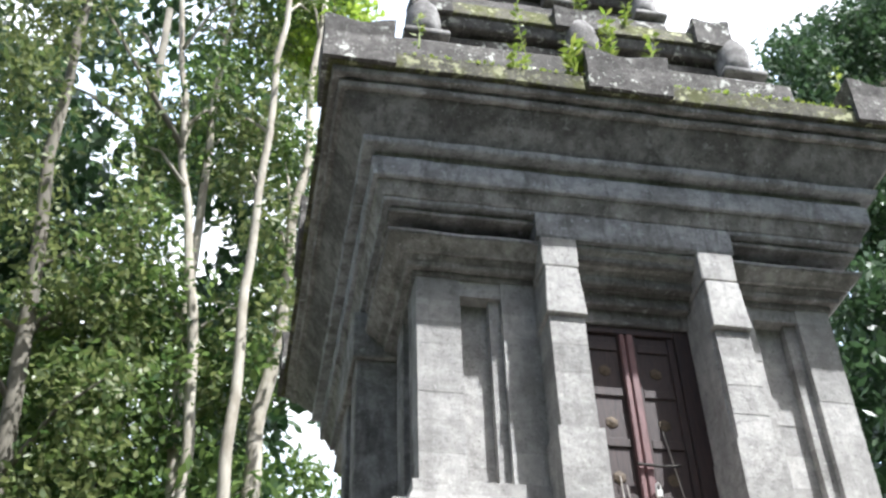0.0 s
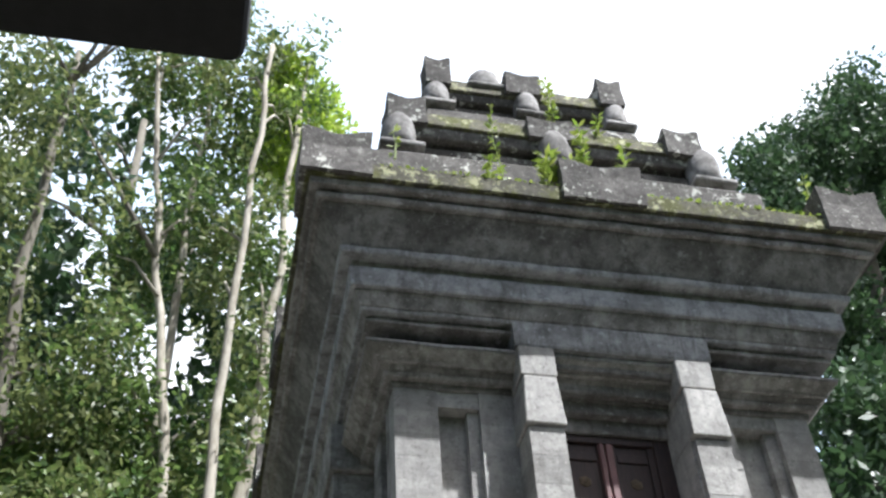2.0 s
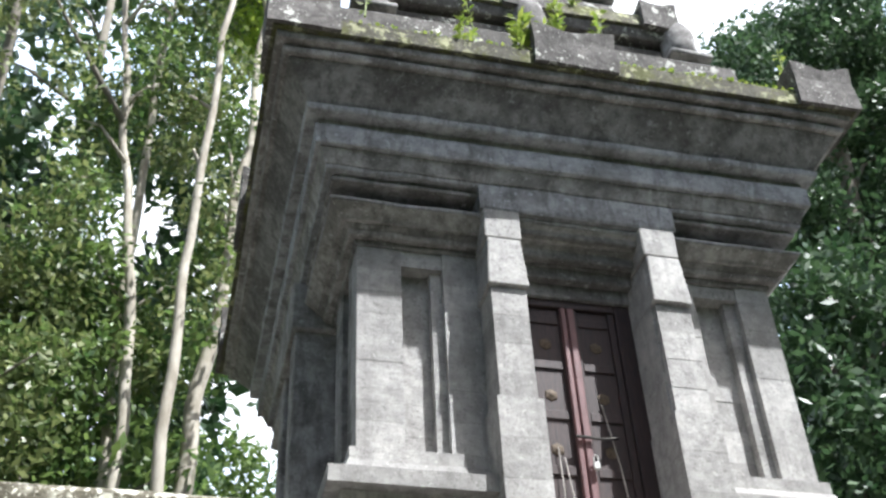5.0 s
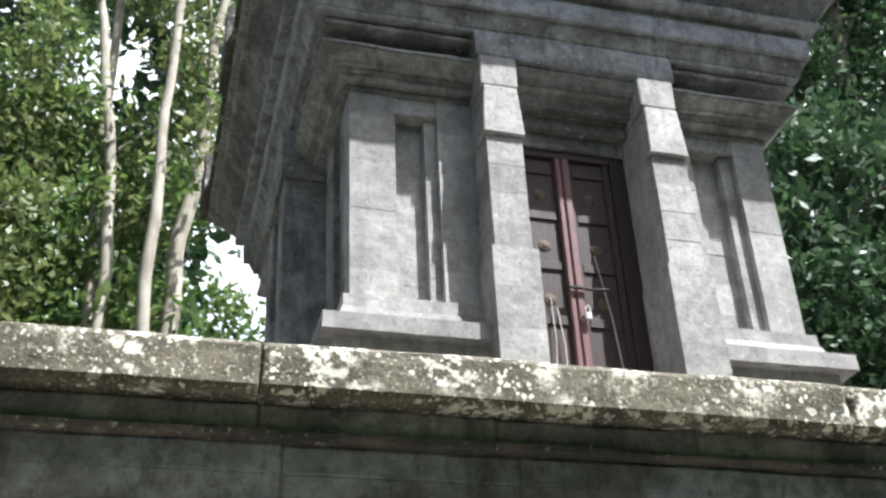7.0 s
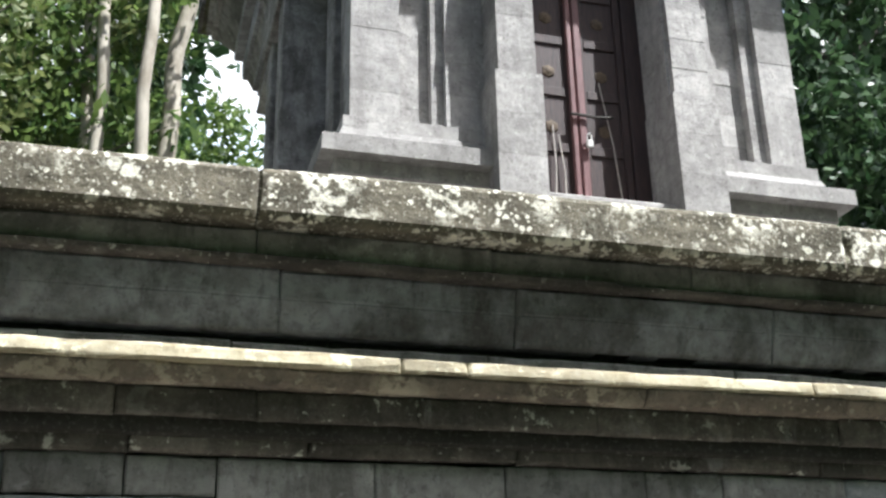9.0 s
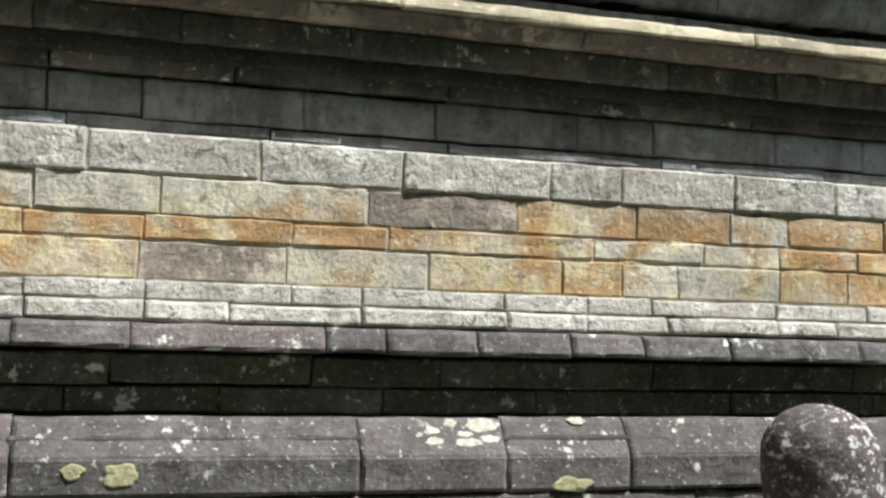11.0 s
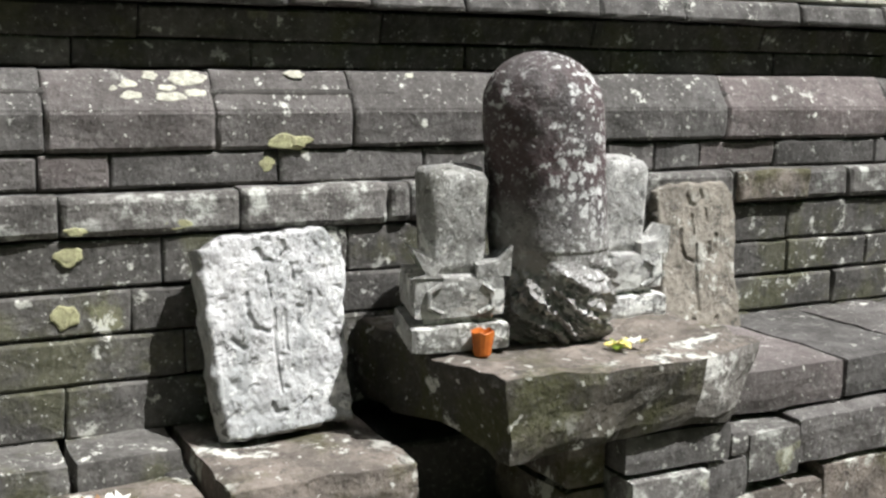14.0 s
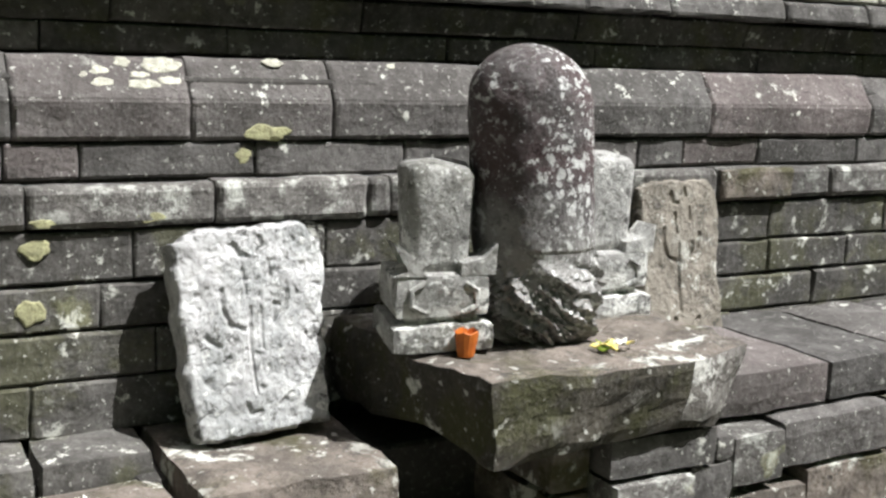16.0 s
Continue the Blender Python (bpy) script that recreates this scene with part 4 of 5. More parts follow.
# faces not turned up take the darker copy; the chipped end stays pale
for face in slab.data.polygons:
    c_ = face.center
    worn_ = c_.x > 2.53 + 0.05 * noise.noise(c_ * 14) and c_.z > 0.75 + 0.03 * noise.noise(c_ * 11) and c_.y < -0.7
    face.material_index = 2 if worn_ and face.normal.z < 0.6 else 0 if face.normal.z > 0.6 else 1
sup = tagged(part("support_stone", slab_box(2.10, 2.60, -0.55, -0.25, 0.59, 0.715, 0.010, 0.06, 0.02), M_LOW), "dark mossy stone under the slab", "stone")

prof = [(0.915, 0.110), (0.935, 0.140), (0.965, 0.160), (1.0, 0.170), (1.05, 0.177), (1.10, 0.178), (1.14, 0.180), (1.18, 0.186), (1.24, 0.188), (1.31, 0.187), (1.38, 0.186),
        (1.45, 0.186), (1.52, 0.186), (1.57, 0.184), (1.60, 0.179), (1.63, 0.167), (1.66, 0.147), (1.685, 0.119), (1.703, 0.085), (1.715, 0.048), (1.72, 0.012)]


def turned(rings, around=120):
    out = []
    for z, r in rings:
        lp = []
        lean = -0.060 * (z - 0.92) / 0.8
        for k in range(around):
            a = 2 * math.pi * k / around
            c_, s_ = math.cos(a), math.sin(a)
            rough = max(0.0, min(1.0, (1.16 - z) / 0.09))
            # deep folds that run aslant round the foot
            w = a * 1.0 + z * 7.0 + 0.5 * noise.noise(Vector((c_ * 1.5, s_ * 1.5, z * 5)))
            fold = abs(noise.noise(Vector((math.cos(w) * 4.6, math.sin(w) * 4.6, z * 4.0)))) * 0.075 + abs(noise.noise(Vector((math.cos(w) * 11.0, math.sin(w) * 11.0, z * 12.0 + 4)))) * 0.05
            lump = noise.noise(Vector((c_ * 1.3, s_ * 1.3, z * 5.0))) * 0.03
            rr = r * 0.905 + rough * (fold + lump - 0.026) + noise.noise(Vector((c_, s_, z * 6)) * 3) * 0.004 + noise.noise(Vector((c_, s_, z * 6)) * 11) * 0.0015
            lp.append((2.264 + lean + rr * c_, -0.60 + rr * s_, z))
        out.append(lp)
    return out


fine_prof = [(a[0] + (c[0] - a[0]) * k / 5, a[1] + (c[1] - a[1]) * k / 5) for a, c in zip(prof, prof[1:]) for k in range(5)] + [prof[-1]]
lingam = thing("lingam", "tall rounded dark stone lingam spotted with white lichen", "lingam", (0, 0, 0))
m = Mesh()
m.loop_stack(turned([q for q in fine_prof if q[0] < 1.185]))
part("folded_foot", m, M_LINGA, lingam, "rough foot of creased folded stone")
m = Mesh()
m.loop_stack(turned([q for q in fine_prof if q[0] > 1.172]))
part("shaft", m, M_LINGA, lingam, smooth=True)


def pedestal(name, x, y, turn, label, tall, mat):
    t = thing(name, label, "pedestal", (x, y, 0.918), "stone pedestals beside the lingam")
    t.rotation_euler = (0, 0, radians(turn))

    def piece(n, w, d, z0, z1, wear=0.007, r=0.014, dx=0.0, dy=0.0):
        return part(n, slab_box(dx - w / 2, dx + w / 2, dy - d / 2, dy + d / 2, z0, z1, wear, 0.035, r), mat, t)

    piece("foot", 0.275, 0.28, 0.0, 0.075)
    piece("waist", 0.20, 0.21, 0.070, 0.095)
    piece("body", 0.25, 0.25, 0.090, 0.205)
    for sx in (-1, 1):
        q = Mesh()
        c = sx * 0.06
        q.tube([(c - sx * 0.005, -0.126, 0.185), (c + sx * 0.028, -0.128, 0.165), (c + sx * 0.028, -0.128, 0.125), (c - sx * 0.01, -0.126, 0.105)], 0.008, 6)
        part("carved_scroll", q, mat, t)
        e = Mesh()
        x0, x1 = sorted((sx * 0.045, sx * 0.135))
        tip = sx * 0.135
        loops = []
        for yy in (-0.125, -0.02):
            loops.append([worn(p, 0.005, 9) for p in ((x0, yy, 0.203), ((x0 + x1) / 2, yy, 0.203), (x1, yy, 0.203), (tip * 1.03, yy, 0.285), (tip * 0.78, yy, 0.248), (sx * 0.045, yy, 0.235))])
        e.loop_stack(loops)
        part("corner_horn", e, mat, t)
    q = Mesh()
    loops = []
    for z, w in ((0.20, 0.085), (0.24, 0.080), (0.30, 0.083), (0.36, 0.090), (0.42, 0.093), (0.46, 0.094), (0.482, 0.084), (0.490, 0.04)):
        lp = []
        for k in range(28):
            a = 2 * math.pi * k / 28
            c_, s_ = math.cos(a), math.sin(a)
            sq = 1 / max(abs(c_), abs(s_)) ** 0.86
            lp.append(worn((w * sq * c_, w * sq * s_, z * tall if z > 0.2 else z), 0.012, 11))
        loops.append(lp)
    q.loop_stack(loops)
    part("column", q, mat, t, smooth=True)
    return t


pedestal("stone_pedestal", 1.972, -0.535, -14, "small weathered grey stone pedestal with carved horned corners", 1.0, M_PED)
pedestal("stone_pedestal", 2.60, -0.40, -8, "small pale lichen-covered stone pedestal behind the lingam", 1.0, M_PED_PALE)


def stele(name, bl, up, across, w0, w1, thick, mat, label, relief, rugged_by=1.0, nu=84, nv=104):
    """A leaning carved tablet from its lower left corner; widths at foot and head. relief: carved lines in shares of width and height."""
    bl, up, across = Vector(bl), Vector(up), Vector(across).normalized()
    out = across.cross(up).normalized()
    if out.y > 0:
        out = -out
    h = up.length
    wm = (w0 + w1) / 2
    segs = [(np.array((a[0] * wm, a[1] * h)), np.array((b[0] * wm, b[1] * h)), r) for line, r in relief for a, b in zip(line, line[1:])]
    m = Mesh()
    front, back = [], []
    for j in range(nv + 1):
        v = j / nv
        rf, rb = [], []
        for i in range(nu + 1):
            u = i / nu
            w = w0 + (w1 - w0) * v + 0.006 * math.sin(v * 9 + 1)
            edge = min(u * w, (1 - u) * w, v * h, (1 - v) * h)
            vv = v
            if v > 0.85:
                vv -= (0.05 * max(0, 0.20 - u) / 0.20 + 0.10 * max(0, u - 0.86) / 0.14) * (v - 0.85) / 0.15
            p = bl + up * vv + across * (u * w)
            chip = noise.noise(p * 13.0) * 0.014 + noise.noise(p * 37.0) * 0.006
            fade = max(0.0, 1 - edge / 0.03)
            p2 = p + across * chip * fade * (1 if u > 0.5 else -1) + up.normalized() * chip * fade * (0.8 if v > 0.5 else -0.8)
            q = np.array((u * wm, v * h))
            cut = 0.0
            for a, b, r in segs:
                d = b - a
                k = max(0.0, min(1.0, float((q - a) @ d) / float(d @ d)))
                dist = float(np.hypot(*(q - a - d * k)))
                cut = max(cut, r * 1.6 * max(0.0, 1 - dist / r) ** 0.6)
                if dist < 5 * r:
                    cut -= 0.0015 * (1 - dist / (5 * r)) * (cut < 0.001)
            rugged = noise.noise(p * 22) * 0.005 * rugged_by + (noise.noise(p * 60) * 0.0025 - max(0, noise.noise(p * 44) - 0.35) * 0.02) * rugged_by
            rf.append(p2 + out * (-0.02 * max(0.0, 1 - edge / 0.014) ** 2 + rugged - cut))
            rb.append(p2 - out * thick)
        front.append(rf), back.append(rb)
    m.quad_grid(front)
    rim = front[0] + [r[-1] for r in front[1:]] + front[-1][::-1][1:] + [r[0] for r in front[::-1][1:-1]]
    rimb = back[0] + [r[-1] for r in back[1:]] + back[-1][::-1][1:] + [r[0] for r in back[::-1][1:-1]]
    m.loop_stack([rim, [(Vector(a) * 0.5 + Vector(b) * 0.5) + Vector((noise.noise(Vector(a) * 20), 0, noise.noise(Vector(a) * 20 + Vector((4, 0, 0))))) * 0.008 for a, b in zip(rim, rimb)], rimb], False, True)
    t = thing(name, label, "stele")
    part("tablet", m, mat, t)
    return t


TRIDENT = [([(0.47, 0.60), (0.46, 0.39), (0.46, 0.20)], 0.0065), ([(0.29, 0.70), (0.28, 0.62), (0.33, 0.53), (0.43, 0.50)], 0.008), ([(0.43, 0.79), (0.45, 0.67)], 0.006),
           ([(0.64, 0.61), (0.64, 0.52), (0.71, 0.575), (0.73, 0.66)], 0.008), ([(0.61, 0.82), (0.62, 0.74)], 0.006), ([(0.40, 0.91), (0.43, 0.855), (0.47, 0.85)], 0.009),
           ([(0.57, 0.94), (0.58, 0.89), (0.54, 0.86)], 0.007), ([(0.38, 0.15), (0.40, 0.105), (0.47, 0.11)], 0.009), ([(0.62, 0.12), (0.67, 0.145)], 0.008),
           ([(0.16, 0.485), (0.23, 0.44)], 0.010), ([(0.30, 0.38), (0.26, 0.36)], 0.006), ([(0.54, 0.60), (0.545, 0.40)], 0.004)]
stele("carved_stele", (1.352, -0.462, 0.680), (-0.036, 0.150, 0.530), (0.426, 0.016, 0.02), 0.365, 0.43, 0.085, M_STELE,
      "whitish carved stone tablet with trident relief leaning on the wall", TRIDENT)
stele("carved_stele", (2.90, -0.325, 0.752), (0.01, 0.11, 0.545), (1, 0.02, 0), 0.345, 0.35, 0.05, M_STELE2,
      "brown-grey carved stone tablet with trident relief against the wall", TRIDENT[:9], 0.35)

cup = Mesh()
loops = []
for z, r in ((0.918, 0.020), (0.923, 0.022), (0.972, 0.029), (0.984, 0.031), (0.986, 0.029), (0.95, 0.022), (0.93, 0.015)):
    loops.append([(1.978 + r * math.cos(2 * math.pi * k / 14) * (1 + 0.10 * (k % 2)), -0.712 + r * math.sin(2 * math.pi * k / 14), z + 0.004 * math.sin(k * 2.3) * (z > 0.97)) for k in range(14)])
cup.loop_stack(loops)
tagged(part("offering_cup", cup, M_ORANGE), "small orange paper offering cup on the slab", "cup")

random.seed(31)


def petals(parent, x, y, z, n, spread, mat, size=0.016):
    for _ in range(n):
        q = Mesh()
        cx, cy, cz = x + random.gauss(0, spread), y + random.gauss(0, spread * 0.6), z + random.uniform(0, spread * 0.5)
        a, t = random.uniform(0, 6.3), random.uniform(0.2, 1.0)
        d, e = Vector((math.cos(a), math.sin(a), t * 0.6)) * size, Vector((-math.sin(a), math.cos(a), 0.2)) * size * 0.55
        c = Vector((cx, cy, cz))
        lo = [c - d, c + e - Vector((0, 0, 0.004)), c + d, c - e - Vector((0, 0, 0.004))]
        q.loop_stack([lo, [p + Vector((0, 0, 0.003)) for p in lo]])
        part("petal", q, mat, parent)


off = thing("flower_offering", "small heap of yellow and white flower petals on the slab", "offering")
petals(off, 2.375, -0.80, 0.925, 16, 0.022, M_PETAL)
petals(off, 2.42, -0.79, 0.925, 9, 0.020, M_PETAL_W)
petals(off, 2.36, -0.79, 0.922, 7, 0.026, M_LEAF_YOUNG)
rock = tagged(part("ledge_stone", slab_box(0.68, 1.13, -0.80, -0.46, 0.40, 0.615, 0.02, 0.05, 0.09), M_BASE), "worn rounded stone lying at the ledge", "stone")
off2 = thing("flower_offering", "white frangipani flower and dried leaf on a ledge stone", "offering")
petals(off2, 1.04, -0.60, 0.622, 7, 0.012, M_PETAL_W, 0.03)
petals(off2, 0.97, -0.58, 0.622, 6, 0.018, M_DRY, 0.03)

# ---- weeds on the roof ----
random.seed(17)


def leaves_mesh(name, centres, dirs, length, width, mat_parent=None):
    """Pointed leaf blades, one quad folded each, from arrays of places and directions."""
    n = len(centres)
    c, d = np.asarray(centres, float), np.asarray(dirs, float)
    d /= np.linalg.norm(d, axis=1, keepdims=True)
    s = np.cross(d, np.random.normal(size=(n, 3)))
    s /= np.linalg.norm(s, axis=1, keepdims=True)
    ln = length * np.random.uniform(0.6, 1.25, (n, 1))
    wd = width * np.random.uniform(0.6, 1.25, (n, 1))
    v = np.stack([c - d * ln * 0.5, c + s * wd * 0.5 - d * ln * 0.05, c + d * ln * 0.5, c - s * wd * 0.5 - d * ln * 0.05], 1).reshape(-1, 3)
    me = bpy.data.meshes.new(name)
    me.vertices.add(4 * n)
    me.vertices.foreach_set("co", v.ravel())
    me.loops.add(4 * n)
    me.loops.foreach_set("vertex_index", np.arange(4 * n))
    me.polygons.add(n)
    me.polygons.foreach_set("loop_start", np.arange(0, 4 * n, 4))
    me.update(calc_edges=True)
    return me


def weed(x, y, z, h, n, lean=(0, 0), size=0.12):
    size *= 0.62
    n = int(n * 1.7)
    t = thing("weed", "small bright green weed rooted in the stone roof", "weed", group="weeds on the shrine roof")
    pts = [(x + lean[0] * k / 4 + random.uniform(-0.015, 0.015), y + lean[1] * k / 4, z + h * k / 4) for k in range(5)]
    q = Mesh()
    q.tube(pts, [0.010, 0.009, 0.007, 0.005, 0.003], 5)
    part("stem", q, M_WEED, t)
    cs, ds = [], []
    for _ in range(n):
        k = random.uniform(0.15, 1)
        a = random.uniform(0, 6.3)
        d = (math.cos(a), math.sin(a), random.uniform(-0.2, 0.8))
        cs.append((x + lean[0] * k + d[0] * size * 0.5, y + lean[1] * k + d[1] * size * 0.5, z + h * k + d[2] * size * 0.4))
        ds.append(d)
    part("leaves", leaves_mesh("leaves", cs, ds, size, size * 0.4), M_WEED, t)


for w_ in ((1.17, 2.10, 8.88, 0.42, 8), (2.20, 2.45, 8.86, 0.95, 26, (-0.10, -0.1)), (2.44, 2.08, 8.70, 0.42, 34, (0, -0.05), 0.20), (2.62, 2.12, 8.74, 0.36, 20, (0.05, -0.05), 0.16),
           (2.80, 2.12, 9.0, 0.62, 44, (0.02, -0.02), 0.15), (3.14, 2.08, 8.98, 0.36, 14, (0.02, -0.05), 0.15), (1.93, 2.05, 8.66, 0.26, 16, (0, -0.05), 0.13), (4.85, 2.1, 8.95, 0.30, 9, (0, 0), 0.12),
           (2.95, 2.90, 10.50, 0.75, 40, (-0.04, -0.05), 0.14), (3.38, 2.90, 10.45, 0.34, 22, (0.02, -0.05), 0.14), (2.30, 2.90, 10.45, 0.3, 8, (0, -0.05), 0.1)):
    weed(*w_)
cs = [(random.uniform(0.95, 4.8), random.uniform(2.0, 2.3), 0) for _ in range(900)]
cs = [(x, y, 8.70 + (y - 2.02) * 0.55 + 0.012) for x, y, _ in cs if noise.noise(Vector((x * 1.6, 0, 3))) > -0.12]
tagged(part("roof_moss", leaves_mesh("roof_moss", cs, [(random.gauss(0, 1), random.gauss(0, 1), random.uniform(0.1, 1)) for _ in cs], 0.05, 0.03), M_WEED),
       "thin yellow-green moss and seedlings along the roof edge", "moss", kind="stuff")

# ---- trees ----
np.random.seed(4)
random.seed(4)


def clumps(centres, per, radius, length, width, droop=0.25):
    c = np.repeat(np.asarray(centres, float), per, axis=0)
    off = np.random.normal(size=c.shape)
    off /= np.linalg.norm(off, axis=1, keepdims=True)
    off *= radius * np.random.uniform(0.15, 1.0, (len(c), 1)) ** 0.6
    off[:, 2] *= 0.75
    d = np.random.normal(size=c.shape)
    d[:, 2] -= droop
    return leaves_mesh("crown", c + off, d, length, width)


def tree(name, label, stem, radii, limbs, centres, mat, bark, per=70, radius=0.5, length=0.13, width=0.055):
    t = thing(name, label, "tree", (stem[0][0], stem[0][1], 0))
    inv = Vector((-stem[0][0], -stem[0][1], 0))
    mv = lambda pts: [tuple(Vector(p) + inv) for p in pts]
    fine = []
    for i in range(len(stem) - 1):
        for k in range(4):
            p = Vector(stem[i]).lerp(Vector(stem[i + 1]), k / 4)
            fine.append(p + Vector((noise.noise(p * 0.9), noise.noise(p * 0.9 + Vector((5, 0, 0))), 0)) * 0.10)
    fine.append(Vector(stem[-1]))
    rr = [radii[0] + (radii[1] - radii[0]) * k / (len(fine) - 1) for k in range(len(fine))]
    q = Mesh()
    q.tube(mv(fine), rr, 9)
    part("trunk", q, bark, t, smooth=True)
    for pts, r0 in limbs:
        q = Mesh()
        q.tube(mv(pts), [r0 * (1 - 0.75 * k / (len(pts) - 1)) for k in range(len(pts))], 6)
        part("limb", q, bark, t, smooth=True)
    cc = [tuple(Vector(p) + inv) for p in centres]
    part("crown", clumps(cc, per, radius, length, width), mat, t)
    return t


def auto_limbs(stem, centres, n, r0):
    out = []
    for c in random.sample(list(centres), min(n, len(centres))):
        c = Vector(c)
        best = min((Vector(stem[i]).lerp(Vector(stem[i + 1]), k / 6) for i in range(len(stem) - 1) for k in range(6)), key=lambda p: abs(p.z - (c.z - 1.2)) + 0.2 * (p - c).length)
        mid = best.lerp(c, 0.5) + Vector((0, 0, 0.25))
        out.append(([tuple(best), tuple(mid), tuple(c)], r0))
    return out


def region(n, x0, x1, y0, y1, z0, z1, keep=lambda p: True):
    out = []
    while len(out) < n:
        p = (random.uniform(x0, x1), random.uniform(y0, y1), random.uniform(z0, z1))
        if keep(p):
            out.append(p)
    return out


def gap(p):
    """Sky holes between the crowns."""
    return noise.noise(Vector((p[0] * 0.75, p[1] * 0.1, p[2] * 0.50 + 7))) > -0.16 + 0.016 * (p[2] - 10)


PALE = "tall slender tree with pale bark and small glossy leaves"
for stem, rad, zone, n, mt in (
        ([(-0.30, 8.5, 0), (-0.52, 8.5, 8), (-0.68, 8.5, 10.7), (-0.95, 8.5, 12.1), (-1.19, 8.5, 13.6), (-1.42, 8.5, 15.7), (-1.75, 8.5, 18.5)], (0.085, 0.04), (-2.2, -0.5, 7.8, 9.6, 6.0, 22), 100, M_LEAF),
        ([(-0.70, 9, 0), (-0.74, 9, 7), (-0.80, 9, 12.4), (-0.85, 9, 15.6), (-0.78, 9, 16.9), (-0.95, 9, 20)], (0.085, 0.035), (-1.8, 0.2, 8.6, 10.6, 8, 23), 95, M_LEAF),
        ([(0.10, 8, 0), (-0.04, 8, 7.9), (-0.09, 8, 9.6), (-0.03, 8, 11.2), (0.03, 8, 13.6), (0.14, 8, 16.8), (0.2, 8, 18.5)], (0.085, 0.04), (-0.9, 0.7, 7.9, 9.6, 9, 20.5), 62, M_LEAF_OLIVE),
        ([(-0.05, 9, 0), (0.19, 9, 8.3), (0.30, 9, 9.6), (0.42, 9, 10.9), (0.46, 9, 12.8), (0.64, 9, 14.4), (0.80, 9, 18.0)], (0.13, 0.05), (-0.3, 1.2, 8.8, 10.2, 10.5, 20.5), 60, M_LEAF)):
    cen = region(n, *zone, keep=gap)
    lim = auto_limbs(stem, cen, 9, 0.035)
    tree("slender_tree", PALE, stem, rad, lim, cen, mt, M_BARK, per=62, radius=0.46, length=0.15, width=0.07)
lim = [([(-1.19, 8.5, 13.6), (-1.78, 8.5, 14.7), (-2.27, 8.5, 15.6), (-2.89, 8.5, 16.8), (-3.42, 8.5, 17.3)], 0.05)]
cen = region(300, -5.4, -1.35, 7.2, 9.6, 5.5, 21.5, gap)
tree("leafy_tree", "tall leafy tree with dense olive-green foliage behind the platform", [(-2.6, 8.3, 0), (-2.5, 8.3, 7), (-2.9, 8.3, 13), (-3.0, 8.3, 18)], (0.16, 0.05), lim + auto_limbs([(-2.6, 8.3, 0), (-2.5, 8.3, 7), (-2.9, 8.3, 13), (-3.0, 8.3, 18)], cen, 14, 0.045), cen, M_LEAF_OLIVE, M_BARK2, per=60, radius=0.5, length=0.15, width=0.07)
cen = region(190, -3.6, 0.25, 8.6, 10.8, 5.0, 11.5)
tree("leafy_tree", "bushy young tree with dense green foliage behind the platform", [(-1.6, 9.4, 0), (-1.6, 9.4, 5), (-1.7, 9.4, 9)], (0.10, 0.04), auto_limbs([(-1.6, 9.4, 0), (-1.6, 9.4, 5), (-1.7, 9.4, 9)], cen, 10, 0.03), cen, M_LEAF, M_BARK2, per=60, radius=0.5, length=0.20, width=0.10)
cen = region(130, -7.5, 0.9, 11.5, 15.0, 7, 24, lambda p: noise.noise(Vector((p[0] * 0.5, 4, p[2] * 0.35))) > 0.0 or p[0] < -3.4)
tree("leafy_tree", "dark leafy tree standing further back", [(-2.2, 13, 0), (-2.1, 13, 10), (-2.4, 13, 22)], (0.25, 0.08), auto_limbs([(-2.2, 13, 0), (-2.1, 13, 10), (-2.4, 13, 22)], cen, 16, 0.05), cen, M_LEAF_DARK, M_BARK2, per=70, radius=0.85, length=0.42, width=0.22)
cen = [p for p in region(70, 0.2, 2.0, 9.0, 10.6, 16.6, 20.4) if (p[0] - 1.0) ** 2 / 0.8 + (p[2] - 18.3) ** 2 / 3.0 < 1]
tree("young_leaf_tree", "slender tree with bright yellow-green young leaves", [(2.2, 9.8, 0), (2.0, 9.8, 9), (1.5, 9.8, 15), (1.0, 9.8, 19)], (0.08, 0.03), auto_limbs([(2.2, 9.8, 0), (2.0, 9.8, 9), (1.5, 9.8, 15), (1.0, 9.8, 19)], cen, 8, 0.02), cen, M_LEAF_YOUNG, M_BARK, per=70, radius=0.45, length=0.2, width=0.1)
cen = region(66, -0.5, 1.75, 9.6, 10.8, 7.2, 9.9, lambda p: p[2] < 9.6 - 0.5 * abs(p[0] - 0.6) and noise.noise(Vector((p[0] * 1.6, 3, p[2] * 1.6))) > -0.12)
tree("leafy_tree", "low leafy tree beside the shrine", [(0.2, 10.2, 0), (0.2, 10.2, 4), (0.3, 10.2, 7)], (0.08, 0.03), auto_limbs([(0.2, 10.2, 0), (0.2, 10.2, 4), (0.3, 10.2, 7)], cen, 6, 0.02), cen, M_LEAF, M_BARK2, per=46, radius=0.34, length=0.14, width=0.07)


cen = region(175, -5.5, 0.35, 10.8, 12.6, 6.5, 15.0, lambda p: p[2] < 12.5 or noise.noise(Vector((p[0] * 0.8, 2, p[2] * 0.6))) > -0.1)
tree("leafy_tree", "dark leafy undergrowth tree between the slender trunks", [(-2.0, 11.6, 0), (-2.0, 11.6, 6), (-2.1, 11.6, 12)], (0.14, 0.05), auto_limbs([(-2.0, 11.6, 0), (-2.0, 11.6, 6), (-2.1, 11.6, 12)], cen, 10, 0.04), cen, M_LEAF_DARK, M_BARK2, per=60, radius=0.75, length=0.32, width=0.17)


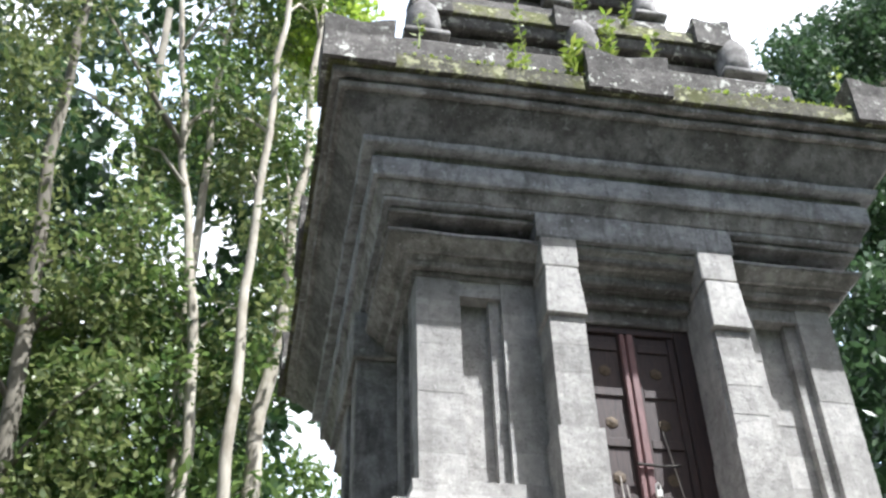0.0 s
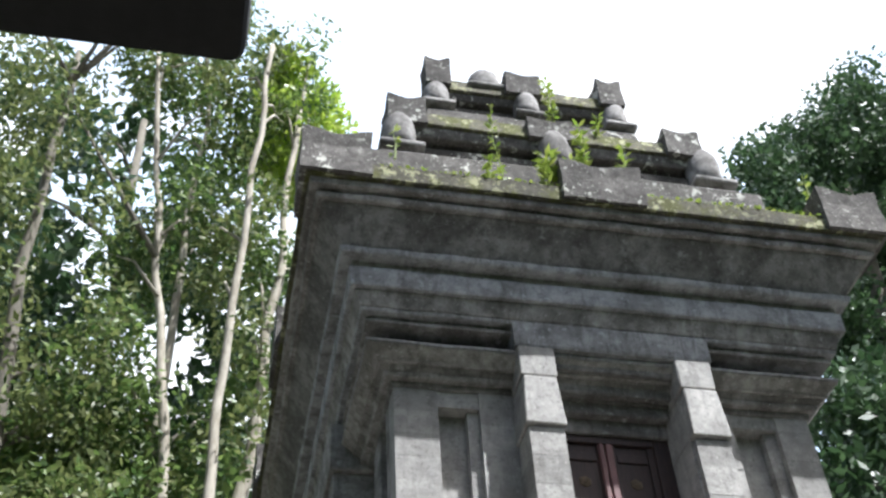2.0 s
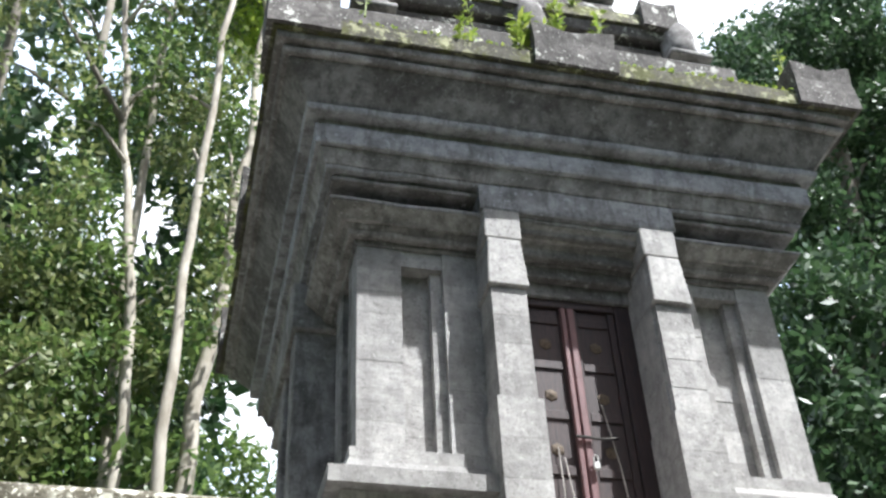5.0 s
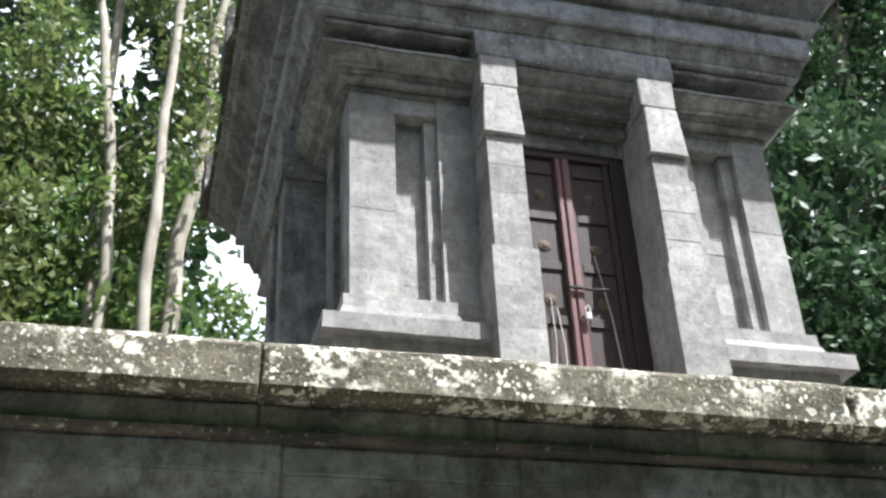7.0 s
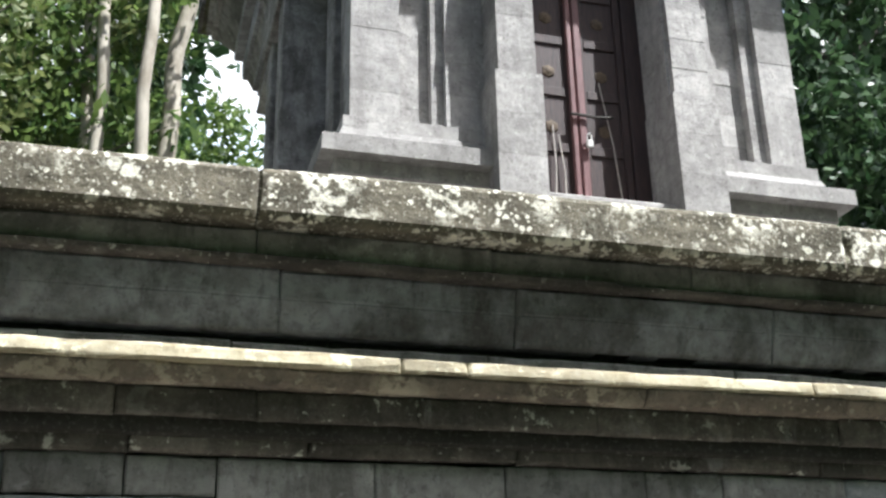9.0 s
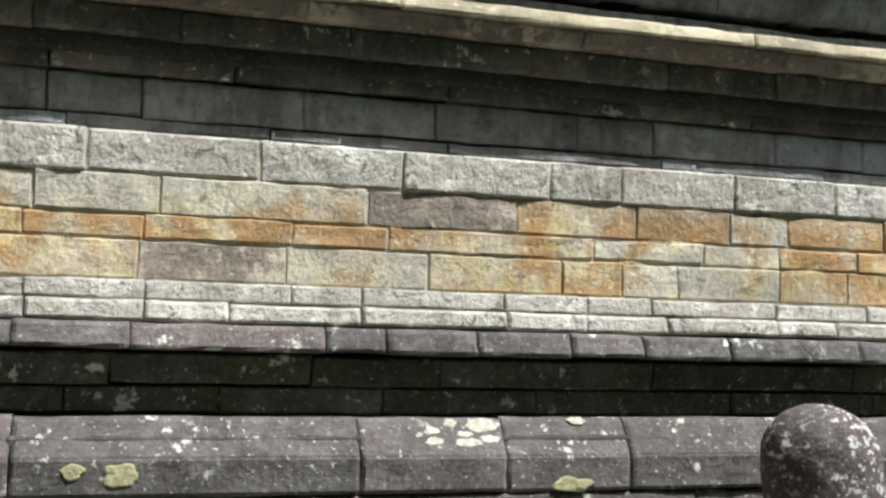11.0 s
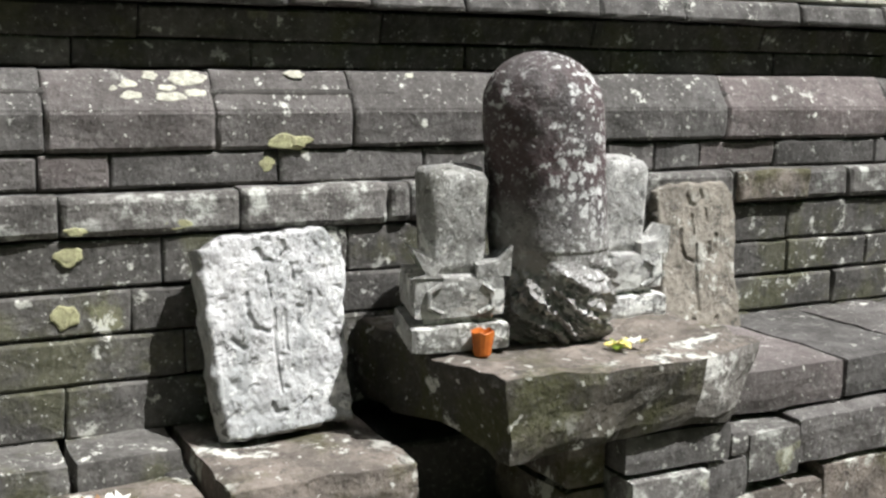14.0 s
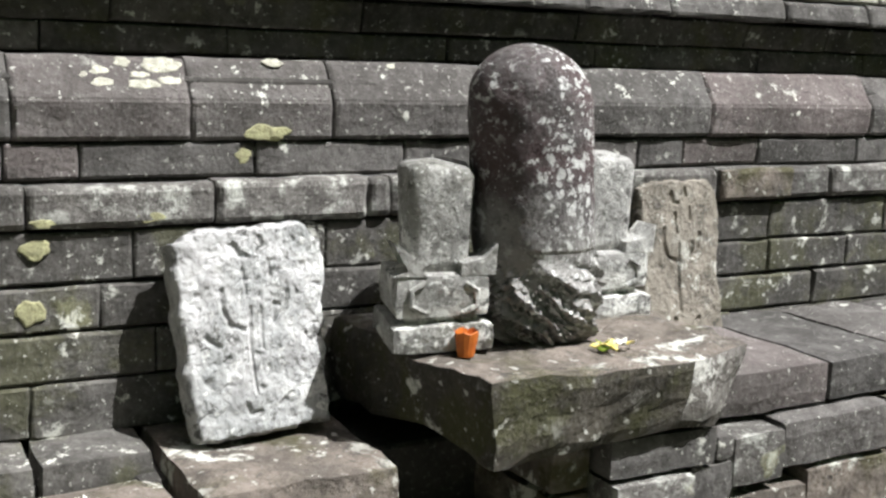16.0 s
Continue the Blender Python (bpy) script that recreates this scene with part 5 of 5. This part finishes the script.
CROWN_EDGE = [(7.6, 5.0), (9.39, 18.69), (9.69, 19.45), (10.23, 20.19), (11.09, 20.93), (11.85, 21.48), (12.41, 22.43), (13.38, 23.68), (13.92, 23.3), (14.39, 22.74), (14.54, 22.23), (16.5, 21.23)]


def right_keep(p):
    """Under the outline of the broad crown, by a hand's breadth."""
    top = next((z0 + (z1 - z0) * (p[0] - x0) / (x1 - x0) for (x0, z0), (x1, z1) in zip(CROWN_EDGE, CROWN_EDGE[1:]) if x0 <= p[0] < x1), 0.0)
    return p[2] < top - 0.55 + noise.noise(Vector((p[0] * 1.3, 9, 1))) * 0.35 and p[0] > CROWN_EDGE[1][0] + 0.4


cen = region(680, 7.6, 16.4, 9.3, 10.7, 5.5, 23.4, right_keep)
tree("broad_tree", "dense dark green broad tree overgrown with creepers", [(11.0, 10, 0), (11.2, 10, 8), (11.8, 10, 14), (12.3, 10, 19)], (0.35, 0.10), auto_limbs([(11.0, 10, 0), (11.2, 10, 8), (11.8, 10, 14), (12.3, 10, 19)], cen, 16, 0.07), cen, M_LEAF_DARK, M_BARK2, per=125, radius=0.62, length=0.17, width=0.095)
cen = region(230, 6.2, 12.0, 7.6, 9.2, 4.0, 12.0, lambda p: p[0] > 6.4 + 0.18 * p[2])
tree("broad_tree", "dense leafy tree with glossy mid-green leaves beside the shrine", [(8.6, 8.4, 0), (8.7, 8.4, 5), (9.2, 8.4, 11)], (0.22, 0.06), auto_limbs([(8.6, 8.4, 0), (8.7, 8.4, 5), (9.2, 8.4, 11)], cen, 12, 0.05), cen, M_LEAF_DARK, M_BARK2, per=90, radius=0.7, length=0.22, width=0.11)

cen = region(170, 7.4, 17.0, 12.0, 14.0, 5.5, 26, lambda p: right_keep((p[0] * 0.82, 0, p[2] * 0.82 + 0.9)))
tree("broad_tree", "dark broad-leaved tree standing further back", [(13.0, 13, 0), (13.0, 13, 10), (13.6, 13, 20)], (0.35, 0.10), auto_limbs([(13.0, 13, 0), (13.0, 13, 10), (13.6, 13, 20)], cen, 12, 0.07), cen, M_LEAF_DARK, M_BARK2, per=80, radius=0.95, length=0.42, width=0.24)

# ---- dark eave board overhead, seen at the top of the view ----
eave = thing("pavilion_eave", "black tarred wooden eave board overhead", "eave", (0, 0, 0))
q = Mesh()
loops = []
for z, d in ((7.0, 0.03), (7.03, 0.008), (7.08, 0.0), (7.30, 0.0), (7.33, 0.02)):
    ring_ = []
    for cxx, cyy, a0 in ((-4.2 + 0.1, -3.6 + 0.1, 180), (-0.05 - 0.1, -3.6 + 0.1, 270), (-0.05 - 0.1, -0.02 - 0.1, 0), (-4.2 + 0.1, -0.02 - 0.1, 90)):
        for k in range(6):
            a = radians(a0 + 18 * k)
            ring_.append((cxx + (0.1 - d) * math.cos(a), cyy + (0.1 - d) * math.sin(a), z))
    loops.append(ring_)
q.loop_stack(loops)
part("board", q, M_BLACK, eave)
q = Mesh()
q.box(-4.15, -3.97, -3.55, -3.37, 0.0, 7.02, 0.01)
part("post", q, M_BLACK, eave)

# ---- added woods and sky backdrop ----
# unseen tree belt, added to hold back sky light; higher on the west
woods = Mesh()
rows_ = []
for b_ in range(36):
    el = b_ / 35
    row_ = []
    for a_ in range(181):
        ang = math.pi * (0.72 + 1.35 * a_ / 180)
        rr = 13.0 - 4.5 * el * el + 1.3 * noise.noise(Vector((a_ * 0.17, b_ * 0.24, 1))) + 0.6 * noise.noise(Vector((a_ * 0.6, b_ * 0.8, 5)))
        row_.append((1.5 + 1.25 * rr * math.cos(ang), -1.0 + rr * math.sin(ang), (11.0 + 5.0 * max(0.0, min(1.0, (60 - a_) / 40))) * el + (1.3 * el * noise.noise(Vector((a_ * 0.15, 3, 1))) + 0.5 * el * noise.noise(Vector((a_ * 0.6, 3, b_ * 0.5))) if b_ else -0.05)))
    rows_.append(row_)
woods.quad_grid(rows_)
tagged(part("woods", woods, M_LEAF_DARK), "unseen dark green woods added round the yard to block sky light", "woods", kind="stuff")
M_SKY = bpy.data.materials.new("hazy_sky")
M_SKY.use_nodes = True
sn, sl = M_SKY.node_tree.nodes, M_SKY.node_tree.links
sn.remove(sn["Principled BSDF"])
em = sn.new("ShaderNodeEmission")
tc = sn.new("ShaderNodeTexCoord").outputs["Object"]
cl = ramp(sn, sl, noise_node(sn, sl, tc, 0.004, 5, 0.6), 0.40, 0.60)
sl.new(mixc(sn, sl, cl, (0.66, 0.80, 1.0), (1.0, 1.0, 1.0)), em.inputs["Color"])
em.inputs["Strength"].default_value = 1.05
sl.new(em.outputs[0], sn["Material Output"].inputs["Surface"])
far = Mesh()
far.quad_grid([[(600 * math.sin(radians(a)), 600 * math.cos(radians(a)), z) for a in range(-75, 106, 5)] for z in (-5, 200, 450, 750, 1100)])
tagged(part("sky_backdrop", far, M_SKY), "bright hazy white sky behind the trees", "sky", kind="structure")
